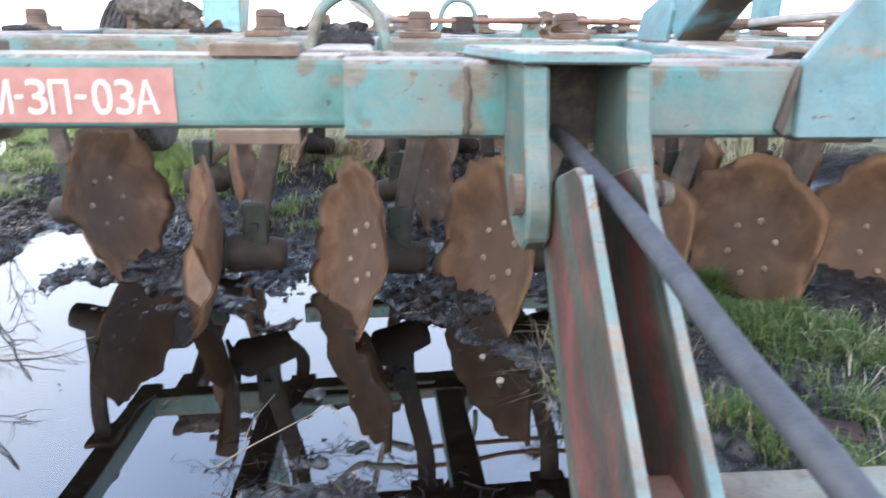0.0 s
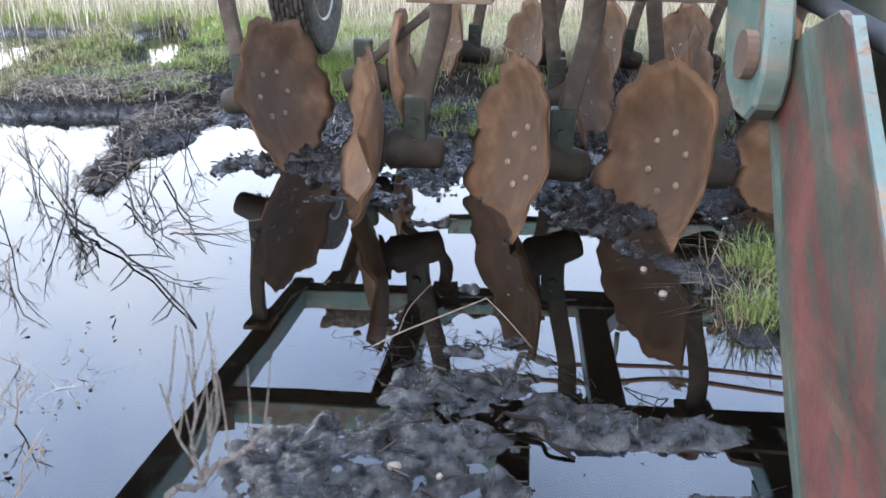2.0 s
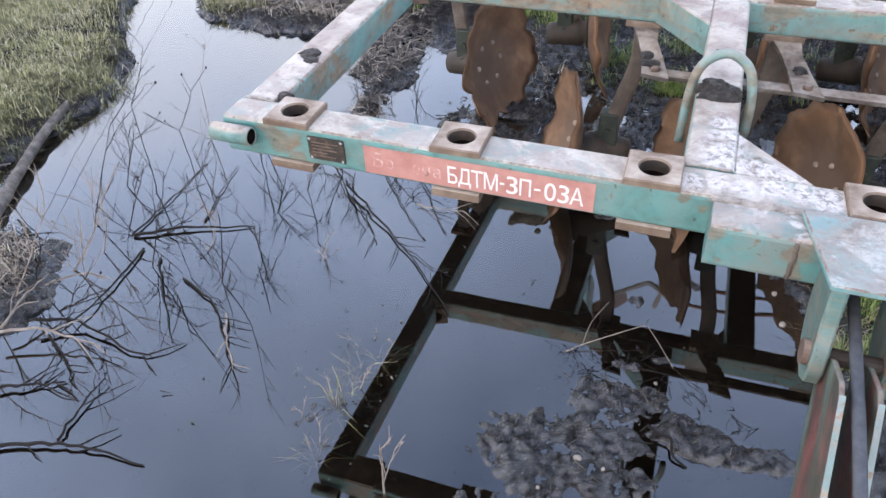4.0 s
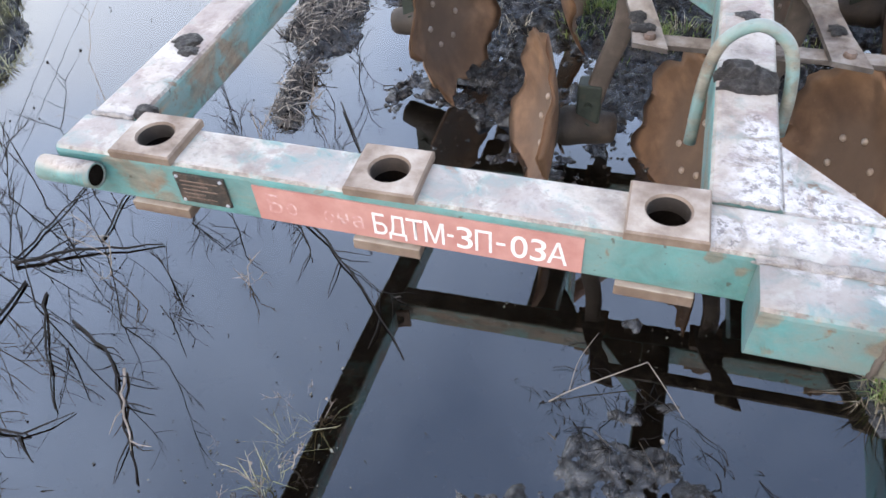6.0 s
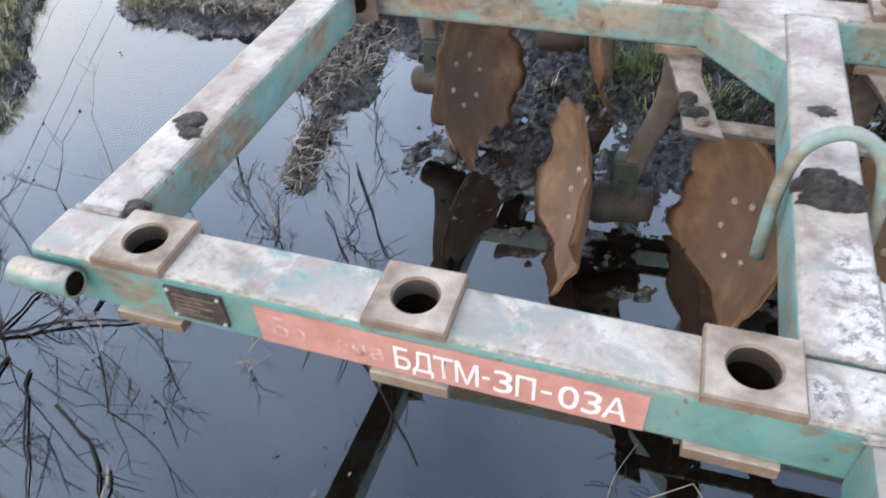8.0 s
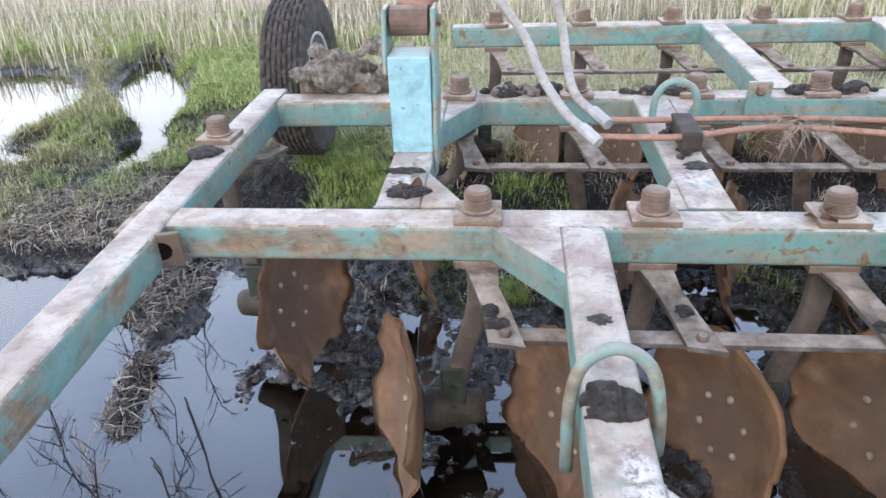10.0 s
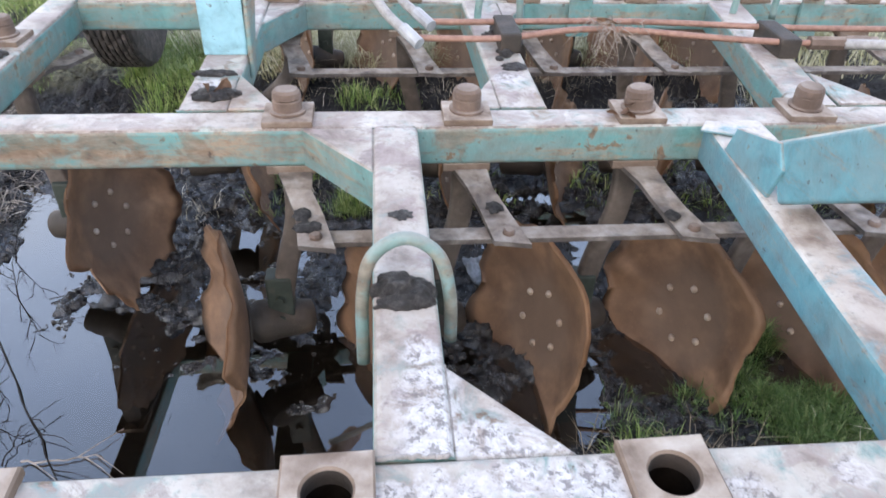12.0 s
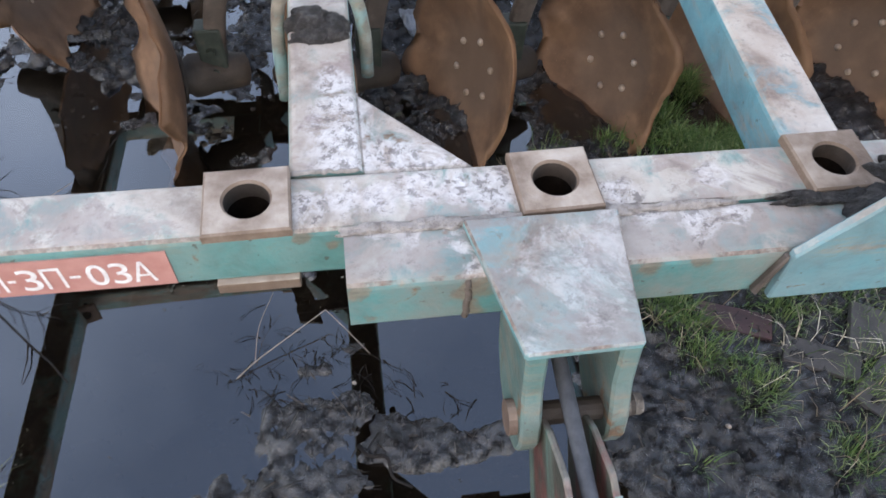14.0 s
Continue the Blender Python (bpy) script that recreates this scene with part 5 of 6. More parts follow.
for i, (c, s) in enumerate((((0.150, 0.440, T + 0.006), (0.040, 0.032, 0.024)), ((0.185, 0.425, T + 0.004), (0.030, 0.034, 0.020)), ((0.160, 0.405, T + 0.003), (0.042, 0.018, 0.014)), ((-0.905, 0.365, T + 0.000), (0.030, 0.026, 0.010)), ((-0.885, 0.33, T - 0.002), (0.022, 0.020, 0.009)), ((-0.845, 0.118, T + 0.006), (0.020, 0.018, 0.012)),
                            ((0.50, 1.40, T + 0.003), (0.035, 0.03, 0.008)), ((-0.30, 1.36, T + 0.004), (0.055, 0.018, 0.010)), ((-0.27, 1.22, T + 0.008), (0.055, 0.035, 0.012)),
                            ((-0.93, 1.50, T + 0.004), (0.05, 0.045, 0.014)), 
                            ((1.03, -0.02, T + 0.006), (0.10, 0.08, 0.035)), ((0.90, -0.002, T + 0.001), (0.12, 0.018, 0.010)), ((0.95, -0.035, T + 0.002), (0.07, 0.045, 0.018)), ((0.165, 0.665, T + 0.002), (0.022, 0.018, 0.006)))):
    part("mud_clod", clod(c, s, i + 20), M_MUDCLOD, harrow, "clod of dark dried mud")

for i, (x, rx, ry) in enumerate(((0.23, 0.055, 0.010), (0.31, 0.05, 0.012), (0.40, 0.06, 0.009), (0.55, 0.06, 0.010), (0.66, 0.06, 0.008))):
    part("mud_clod", clod((x, 0.002, T - 0.001), (rx, ry, 0.007), i + 220), M_CRUST, harrow, "pale crust filling the seam between the tubes")

rr = random.Random(9)
bm = bmesh.new()
for k in range(70):
    p = Vector((0.80 + rr.gauss(0, 0.04), 1.57 + rr.gauss(0, 0.03), 0.045 + rr.uniform(-0.01, 0.02)))
    d = Vector((rr.uniform(-1, 1), rr.uniform(-1, 1), rr.uniform(-1.6, 0.2))) * rr.uniform(0.03, 0.08)
    rod(bm, [p, p + d * 0.5 + Vector((0, 0, 0.008)), p + d], 0.0014, 4, 0.5)
part("straw_wisp", bm, M_STALK, harrow, "wisp of straw caught on the pipes")

for i, (x, y, rx, ry) in enumerate(ARM_MUD):
    part("mud_clod", clod((x, y, B - 0.040), (rx, ry, 0.008), i + 150), M_MUDCLOD, harrow, "thin crust of dark mud on the arm")


# ---- plants, litter and stones round it ----
rng = np.random.default_rng(7)


def blades(name, xy, length, width, lean, material, label, category, sink=0.01, spread_dir=None):
    """Grass: one narrow bent leaf per point, joined into one mesh."""
    n = len(xy)
    base = np.column_stack([xy, ground_height(xy[:, 0], xy[:, 1]) - sink])
    ln = length * rng.uniform(0.45, 1.15, n)
    ang = rng.uniform(0, 2 * np.pi, n) if spread_dir is None else spread_dir
    out = np.column_stack([np.cos(ang), np.sin(ang), np.zeros(n)])
    side = np.column_stack([-np.sin(ang + rng.uniform(-1, 1, n)), np.cos(ang), np.zeros(n)]) * (width * rng.uniform(0.6, 1.3, n))[:, None]
    ben = lean * rng.uniform(0.3, 1.5, n)
    up = np.array([0, 0, 1.0])
    mid = base + up * (ln * 0.6)[:, None] + out * (ln * 0.28 * ben)[:, None]
    tip = base + up * (ln * np.clip(1 - 0.35 * ben, 0.12, 1))[:, None] + out * (ln * 0.85 * ben)[:, None]
    v = np.stack([base - side, base + side, mid + side * 0.7, mid - side * 0.7, tip], 1).reshape(-1, 3)
    k = np.arange(n)[:, None] * 5
    faces = np.concatenate([k + [0, 1, 2, 3]], 0).tolist() + np.concatenate([k + [3, 2, 4]], 0).tolist()
    me = bpy.data.meshes.new(name)
    me.from_pydata(v.tolist(), [], faces)
    ob = place(name, me, material)
    return tagged(ob, label, category, kind="stuff")


def tufts(cx, cy, rx, ry, count, per, spread, low=0.01):
    """Points in tufts inside an oval, on ground above the water; also the direction each leaf leans."""
    pts, dirs = [np.zeros((0, 2))], [np.zeros(0)]
    tries = 0
    while len(pts) <= count and tries < count * 30:
        tries += 1
        a, r = rng.uniform(0, 2 * np.pi), math.sqrt(rng.uniform(0, 1))
        x, y = cx + rx * r * math.cos(a), cy + ry * r * math.sin(a)
        if float(ground_height(np.array([x]), np.array([y]))[0]) < low:
            continue
        off = rng.normal(0, spread, (per, 2))
        pts.append(np.array([x, y]) + off)
        dirs.append(np.arctan2(off[:, 1], off[:, 0]) + rng.normal(0, 0.7, per))
    return np.concatenate(pts), np.concatenate(dirs)


def grass_patch(name, spec, length, width, lean, material, label, category="grass"):
    got = [tufts(*s) for s in spec]
    return blades(name, np.concatenate([g[0] for g in got]), length, width, lean, material, label, category, spread_dir=np.concatenate([g[1] for g in got]))


grass_patch("grass", [(1.264, 0.864, 0.13, 0.22, 60, 80, 0.030), (1.279, 1.041, 0.05, 0.06, 8, 70, 0.02), (1.358, 0.615, 0.20, 0.15, 30, 60, 0.035), (1.015, 0.801, 0.09, 0.07, 7, 34, 0.020), (0.961, 0.850, 0.05, 0.04, 3, 30, 0.015), (0.826, 0.809, 0.10, 0.14, 6, 34, 0.025), (0.901, 0.275, 0.12, 0.08, 8, 40, 0.02), (1.527, 0.362, 0.4, 0.3, 40, 50, 0.04),
                      (1.000, 0.163, 0.05, 0.08, 7, 44, 0.022), (1.067, 0.050, 0.05, 0.06, 6, 44, 0.022), (0.966, 0.245, 0.04, 0.04, 4, 40, 0.02), (1.264, 0.247, 0.07, 0.06, 7, 44, 0.025), (1.245, -0.148, 0.07, 0.06, 6, 36, 0.025), (0.878, -0.118, 0.012, 0.012, 1, 26, 0.009), (1.336, 0.020, 0.06, 0.05, 5, 40, 0.02)],
            0.070, 0.0012, 0.8, M_GRASS_FRESH, "lush green grass clumps growing from the mud")
grass_patch("grass", [(0.74, 0.64, 0.06, 0.06, 6, 44, 0.018), (0.69, 0.38, 0.06, 0.08, 8, 44, 0.018), (0.80, 0.50, 0.08, 0.10, 7, 40, 0.02), (-0.03, 1.94, 0.08, 0.10, 9, 50, 0.022), (-0.22, 2.22, 0.08, 0.08, 6, 50, 0.022),
                      (-0.92, 3.50, 0.30, 0.48, 110, 80, 0.04), (-0.78, 2.85, 0.22, 0.22, 40, 70, 0.035), (-0.45, 2.75, 0.12, 0.15, 10, 50, 0.03), (0.12, 2.70, 0.25, 0.30, 26, 50, 0.035)],
            0.085, 0.0016, 0.7, M_GRASS, "fresh green grass tufts growing from the mud")
grass_patch("grass", [(0.398, 2.18, 0.9, 0.35, 26, 30, 0.05), (1.408, 2.018, 0.8, 0.5, 26, 30, 0.05), (-2.75, 3.95, 0.55, 0.30, 34, 50, 0.05), (-2.15, 3.75, 0.45, 0.35, 18, 50, 0.05), (-2.45, 4.6, 0.40, 0.35, 30, 60, 0.06)],
            0.075, 0.0022, 0.9, M_GRASS, "thin green grass over mud on the bank")
grass_patch("grass", [(-2.5, 3.0, 0.55, 0.30, 18, 40, 0.05), (-2.0, 3.25, 0.4, 0.25, 10, 36, 0.05), (-1.75, 2.7, 0.3, 0.3, 12, 30, 0.04)],
            0.09, 0.0018, 0.9, M_GRASS, "green grass coming up through dead stems")
grass_patch("grass", [(-1.50, 5.1, 0.9, 0.8, 150, 70, 0.08), (-2.55, 5.7, 0.75, 0.8, 150, 70, 0.08), (-0.9, 5.6, 1.0, 0.8, 60, 60, 0.10), (4.2, 7.6, 2.0, 0.9, 120, 60, 0.12), (-1.5, 6.6, 2.5, 0.9, 190, 60, 0.12), (-5.2, 8.0, 2.2, 0.9, 170, 60, 0.12), (-4.3, 6.9, 1.6, 0.5, 150, 60, 0.10)],
            0.10, 0.0030, 0.8, M_GRASS_FAR, "short bright green turf beyond the harrow")
grass_patch("grass", [(-3.486, 0.995, 0.9, 1.2, 260, 80, 0.06), (-2.841, 2.760, 0.28, 0.35, 40, 50, 0.05), (-2.728, 2.461, 0.2, 0.12, 16, 50, 0.04), (-2.315, 3.568, 0.5, 0.3, 16, 50, 0.05), (-2.820, -0.382, 0.6, 0.5, 40, 50, 0.05), (-4.040, 2.685, 0.8, 0.8, 120, 70, 0.08), (-3.073, 4.099, 0.5, 0.9, 80, 60, 0.07)],
            0.075, 0.0020, 1.0, M_GRASS_OLIVE, "flattened olive grass on the bank")
grass_patch("grass", [(-3.7, 4.9, 0.8, 0.4, 46, 40, 0.05, -0.12), (-3.1, 4.5, 0.4, 0.3, 26, 40, 0.05, -0.12), (-4.4, 5.6, 0.8, 0.5, 26, 30, 0.05, -0.12), (-3.1, 3.6, 0.3, 0.25, 14, 36, 0.04, -0.12), (-2.9, 6.4, 0.5, 0.5, 40, 40, 0.06, -0.12)],
            0.13, 0.0024, 0.8, M_GRASS_OLIVE, "thin grass standing in the shallow pool")
grass_patch("dry_grass", [(1.692, 0.261, 0.5, 0.5, 30, 24, 0.04),
                          (-2.115, 2.477, 0.5, 0.6, 30, 24, 0.05), (-3.080, 1.189, 0.8, 1.0, 60, 20, 0.05), (-0.293, 2.345, 0.7, 0.5, 16, 16, 0.04), (0.588, 2.811, 1.1, 0.4, 36, 20, 0.05), (1.778, 2.755, 0.8, 0.6, 34, 20, 0.05), (-2.295, -0.175, 0.35, 0.35, 24, 20, 0.04)],
            0.095, 0.0011, 1.3, M_GRASS_DRY, "dry straw-coloured grass lying on the mud", "dry grass")
grass_patch("dry_grass", [(0.854, 4.006, 2.0, 0.7, 380, 40, 0.07), (0.7, 5.3, 2.3, 0.8, 420, 44, 0.09), (-0.090, 3.477, 0.6, 0.3, 50, 30, 0.05), (2.332, 3.471, 0.7, 0.6, 90, 30, 0.06)],
            0.19, 0.0022, 1.1, M_GRASS_DRYGREEN, "rank half-dry grass grown up under the rear of the harrow", "dry grass")
grass_patch("dead_grass", [(1.00, 0.17, 0.10, 0.10, 3, 7, 0.03), (1.23, -0.14, 0.10, 0.10, 3, 7, 0.03), (0.92, 0.28, 0.08, 0.06, 3, 7, 0.03), (0.549, 0.496, 0.08, 0.09, 9, 22, 0.020), (0.625, 0.375, 0.06, 0.06, 4, 16, 0.02), (0.648, 0.895, 0.09, 0.10, 6, 20, 0.025), (0.882, 0.680, 0.35, 0.25, 11, 14, 0.03), (-2.192, -0.174, 0.2, 0.3, 16, 16, 0.04)],
            0.12, 0.0013, 1.4, M_GRASS_DEAD, "brown dead grass bent over the mud", "dead grass")
xy = np.column_stack([rng.uniform(-14, 14, 26000), rng.uniform(6.1, 13.0, 26000)])
blades("tall_dry_grass", xy, 0.42, 0.0055, 0.5, M_GRASS_DRY, "band of tall dry field grass behind the harrow", "dry grass")
xy = np.column_stack([rng.uniform(-60, 60, 16000), 13 + 40 * rng.uniform(0, 1, 16000) ** 2])
blades("field_grass", xy, 0.55, 0.03, 0.5, M_GRASS_DRY, "far pale field grass", "dry grass")

# scraps of straw, stems and leaf on the mud and on the water's edge
n = 16000
xy = np.column_stack([rng.uniform(-3.0, 1.6, n), rng.uniform(-0.8, 3.6, n)])
h = ground_height(xy[:, 0], xy[:, 1])
ok = (h > -0.003) | (rng.uniform(0, 1, n) < 0.008)
xy, h = xy[ok], np.maximum(h[ok], 0.001)
n = len(xy)
ang, ln = rng.uniform(0, 2 * np.pi, n), rng.gamma(1.6, 0.005, n) + 0.003
wd = rng.uniform(0.0003, 0.0008, n)
d, s = np.column_stack([np.cos(ang), np.sin(ang)]), np.column_stack([-np.sin(ang), np.cos(ang)])
ends = np.stack([xy - d * ln[:, None] - s * wd[:, None], xy + d * ln[:, None] - s * wd[:, None], xy + d * ln[:, None] + s * wd[:, None], xy - d * ln[:, None] + s * wd[:, None]], 1)
lift = np.stack([h + 0.002, h + 0.002 + rng.uniform(0, 0.012, n), h + 0.004 + rng.uniform(0, 0.012, n), h + 0.004], 1)
v = np.concatenate([ends, lift[:, :, None]], 2).reshape(-1, 3)
me = bpy.data.meshes.new("litter")
me.from_pydata(v.tolist(), [], (np.arange(n)[:, None] * 4 + [0, 1, 2, 3]).tolist())
tagged(place("litter", me, grass_material("plant_litter", (0.012, 0.010, 0.009), (0.03, 0.025, 0.021), (0.09, 0.075, 0.062))), "scraps of dead stems and leaf on the mud", "litter", kind="stuff")

# dead stems lying crosswise on the banks
n = 8200
spot = np.array([(-2.139, 2.822, 0.55, 0.45), (-1.918, 2.613, 0.35, 0.25), (-1.468, 2.093, 0.18, 0.45), (-1.285, 1.359, 0.10, 0.24), (-2.189, -0.123, 0.25, 0.30), (-2.670, 0.227, 0.3, 0.5), (-2.566, 2.725, 0.4, 0.4)])
pick = rng.choice(len(spot), n, p=[0.36, 0.18, 0.14, 0.06, 0.10, 0.08, 0.08])
a, q = rng.uniform(0, 2 * np.pi, n), np.sqrt(rng.uniform(0, 1, n))
xy = spot[pick, :2] + spot[pick, 2:] * np.column_stack([q * np.cos(a), q * np.sin(a)])
h = ground_height(xy[:, 0], xy[:, 1])
ok = h > -0.01
xy, h = xy[ok], np.maximum(h[ok], 0.0)
n = len(xy)
a, ln, wd = rng.uniform(0, 2 * np.pi, n), 0.012 + rng.gamma(1.8, 0.014, n), rng.uniform(0.0006, 0.0018, n)
d, s = np.column_stack([np.cos(a), np.sin(a)]) * ln[:, None], np.column_stack([-np.sin(a), np.cos(a)]) * wd[:, None]
rise = rng.uniform(-0.3, 0.5, n) * ln
rows3 = []
for f in (-1, 0, 1):
    mid3 = np.column_stack([xy + d * f, h + 0.008 + rise * f + (0.006 if f == 0 else 0)])
    rows3 += [mid3 - np.column_stack([s, np.zeros(n)]), mid3 + np.column_stack([s, wd])]
v = np.stack(rows3, 1).reshape(-1, 3)
k6 = np.arange(n)[:, None] * 6
me = bpy.data.meshes.new("bank_litter")
me.from_pydata(v.tolist(), [], (k6 + [0, 1, 3, 2]).tolist() + (k6 + [2, 3, 5, 4]).tolist())
tagged(place("bank_litter", me, grass_material("bank_litter", (0.03, 0.024, 0.02), (0.12, 0.095, 0.075), (0.42, 0.36, 0.29))), "matted dead stems lying on the muddy bank", "litter", kind="stuff")

# crumbs of soil
ico = bmesh.new()
bmesh.ops.create_icosphere(ico, subdivisions=1, radius=1.0)
ico_v = np.array([v.co[:] for v in ico.verts])
ico_f = np.array([[v.index for v in f.verts] for f in ico.faces])
ico.free()
n = 16000
xy = np.column_stack([rng.uniform(-2.7, 1.5, n), rng.uniform(-0.7, 3.0, n)])
h = ground_height(xy[:, 0], xy[:, 1])
r = (0.0012 + rng.gamma(1.4, 0.0020, n)) * np.where(xy[:, 1] < 0.5, 0.45, 0.85)
ok = h > -0.006
xy, h, r = xy[ok], h[ok], r[ok]
n = len(xy)
v = ico_v[None] * r[:, None, None] * rng.uniform(0.6, 1.25, (n, 1, 3)) + rng.normal(0, 0.16, (n, 12, 3)) * r[:, None, None]
v += np.column_stack([xy, np.maximum(h, 0.0) + r * 0.25])[:, None]
me = bpy.data.meshes.new("soil_crumbs")
me.from_pydata(v.reshape(-1, 3).tolist(), [], (np.arange(n)[:, None, None] * 12 + ico_f[None]).reshape(-1, 3).tolist())
tagged(place("soil_crumbs", me, M_MUDCLOD), "crumbs of dark soil strewn over the mud", "soil", kind="stuff")

for x, y, r in ((0.005, -0.154, 0.011), (0.073, -0.164, 0.006), (0.079, -0.279, 0.006), (-0.070, -0.269, 0.006), (0.052, -0.353, 0.006), (0.163, 0.167, 0.006), (0.497, 0.515, 0.012), (0.650, 0.068, 0.012), (0.474, 0.655, 0.010), (0.973, -0.055, 0.007), (0.631, -0.078, 0.006)):
    z = max(0.0, float(ground_height(np.array([x]), np.array([y]))[0]))
    bm = lump(bmesh.new(), (0, 0, 0), (r, r * 0.8, r * 0.65), x * 50, 2, 0.25)
    tagged(part("pebble", bm, M_STONE, None, "", pose(x, y, z + r * 0.35, 0, 0, x * 900), True), "small pale pebble lying on wet mud", "pebble", group="pebbles")


def dead_weed(x, y, height, seed, lean=(0.0, 0.0), material=M_STALK, spread=0.5, thick=0.0030, label="dead branching weed stalk standing in the water"):
    rr = random.Random(seed)
    z = min(0.0, float(ground_height(np.array([x]), np.array([y]))[0]))
    weed = thing("dead_weed", label, "weed", Matrix.Translation((x, y, z)), "dead weeds")

    def grow(p, d, ln, r, depth, holder):
        pts = [p]
        q = Vector(d)
        for i in range(5):
            q = (q + Vector((rr.uniform(-1, 1), rr.uniform(-1, 1), rr.uniform(-0.4, 0.8))) * 0.13).normalized()
            pts.append(pts[-1] + q * ln / 5)
        bm = rod(bmesh.new(), pts, r, 5, 0.45)
        if not depth and rr.random() < 0.06:
            lump(bm, pts[-1], (0.004, 0.004, 0.005), rr.random() * 9, 1, 0.4)
        ob = part(("sprig", "twig", "stalk")[depth], bm, material, holder)
        if depth:
            for i in range(rr.randint(3, 5)):
                k = rr.randint(1, 5)
                side = Vector((rr.uniform(-1, 1), rr.uniform(-1, 1), rr.uniform(-0.1, 0.7))).normalized()
                grow(pts[k], (q * 0.7 + side * spread * 1.5).normalized(), ln * rr.uniform(0.3, 0.6), r * 0.6, depth - 1, weed if depth == 2 else ob)

    grow(Vector((0, 0, 0)), Vector((lean[0], lean[1], 1)).normalized(), height, thick, 2, weed)
    return weed


WEEDS = [(-1.790, 0.052, 0.45, (0.5, -0.1)), (-1.856, 0.333, 0.42, (0.4, 0.1)), (-1.699, -0.172, 0.36, (0.7, 0.0)), (-1.508, 0.829, 0.34, (0.2, 0.0)), (-1.337, 0.586, 0.30, (0.3, 0.2)), (-1.241, 0.949, 0.26, (0.1, 0.0)),
         (-1.738, 0.651, 0.40, (0.3, 0.1)), (-1.167, 0.239, 0.22, (0.2, -0.3)), (-1.409, 0.085, 0.26, (0.3, -0.2)), (-1.077, 0.756, 0.20, (0.2, 0.0)), (-1.917, 1.017, 0.42, (0.2, 0.0)), (-1.557, 1.260, 0.30, (0.1, 0.1)),
         (-1.443, 1.590, 0.22, (0.1, 0.0)), (-2.043, 0.579, 0.45, (0.4, 0.1)), (-1.668, 0.435, 0.30, (0.5, -0.2)), (-1.470, 0.337, 0.28, (0.5, 0.1)), (-1.283, 0.398, 0.22, (0.3, -0.4)), (-1.601, 0.973, 0.32, (0.4, 0.0)), (-1.398, 1.043, 0.24, (0.3, 0.0)), (-1.927, -0.020, 0.40, (0.6, -0.2)), (-1.844, 0.193, 0.38, (0.7, 0.0)),
         (-1.610, 0.185, 0.62, (0.3, 0.0)), (-1.303, 0.157, 0.48, (0.1, 0.2)), (-2.008, 0.332, 0.65, (0.4, 0.0)), (-1.284, 1.387, 0.22, (0.2, -0.1)), (-1.228, 1.294, 0.18, (0.3, 0.1)), (-1.893, 0.581, 0.58, (0.35, -0.1)), (-1.163, 0.892, 0.34, (-0.3, 0.2)), (-1.184, 0.872, 0.26, (0.1, 0.3)), (-1.134, 0.588, 0.22, (-0.2, 0.2)), (-1.017, 0.401, 0.16, (0.3, 0.1)),
         (-1.06, 1.13, 0.24, (0.3, 0.1)), (-1.10, 1.50, 0.22, (0.2, -0.1)), (-0.99, 0.93, 0.20, (0.3, 0.2)), (-1.20, 1.72, 0.20, (0.2, 0.1))]
for i, (x, y, hgt, lean) in enumerate(WEEDS):
    dead_weed(x, y, hgt * 0.85, i + 1, lean, M_TWIG if i % 5 else M_STALK, 0.5, 0.0026)
dead_weed(-0.432, -0.396, 0.24, 77, (-0.1, 0.1), M_STALK, 0.35, 0.0035, "pale forked weed stem rising from the puddle")
dead_weed(-0.637, -0.105, 0.10, 78, (0.3, 0.2), M_STALK, 0.8, 0.002, "small tuft of dead stems in the water")
dead_weed(-0.717, 0.059, 0.09, 79, (-0.3, 0.2), M_STALK, 0.8, 0.0018, "small tuft of dead stems in the water")

for i, (x, y, hgt, lean) in enumerate(((-1.920, -0.071, 0.34, (0.9, -0.2)), (-1.948, -0.194, 0.30, (1.0, -0.4)), (-1.871, 0.072, 0.36, (0.9, 0.2)), (-1.995, -0.297, 0.34, (1.1, -0.5)), (-1.913, -0.132, 0.38, (0.6, 0.3)))):
    dead_weed(x, y, hgt, 140 + i, lean, M_STALK, 0.45, 0.0032, "pale dead weed leaning from the bank over the water")

# a tall weed that stands close to where the camera stoops
weed = thing("dead_weed", "tall brown forked weed standing in the shallow water", "weed", None, "dead weeds")
for k, pts in enumerate(([(0.058, -0.865, -0.020), (0.068, -0.851, 0.319), (0.074, -0.843, 0.538), (0.082, -0.830, 0.554), (0.092, -0.818, 0.559), (0.097, -0.806, 0.564)], [(0.082, -0.830, 0.554), (0.077, -0.819, 0.563), (0.074, -0.808, 0.573), (0.071, -0.794, 0.588)], [(0.082, -0.830, 0.554), (0.082, -0.816, 0.562), (0.076, -0.798, 0.576)], [(0.082, -0.830, 0.554), (0.080, -0.828, 0.567), (0.068, -0.815, 0.579)])):
    path = [p + Vector((noise.noise(p * 60), noise.noise(p * 60 + Vector((5, 0, 0))), 0)) * 0.004 for p in smooth_path(pts, 6)]
    twig = part("twig" if k else "stalk", rod(bmesh.new(), path, 0.0006 if k else 0.0016, 7, 0.5), M_LOG, weed, "", None, True)
    for q in path[-12::3]:
        part("sprig", rod(bmesh.new(), [q, q + Vector((0.008 * noise.noise(q * 300), 0.004, 0.010)), q + Vector((0.018 * noise.noise(q * 300), 0.008, 0.024))], 0.0004, 4, 0.5), M_LOG, twig)

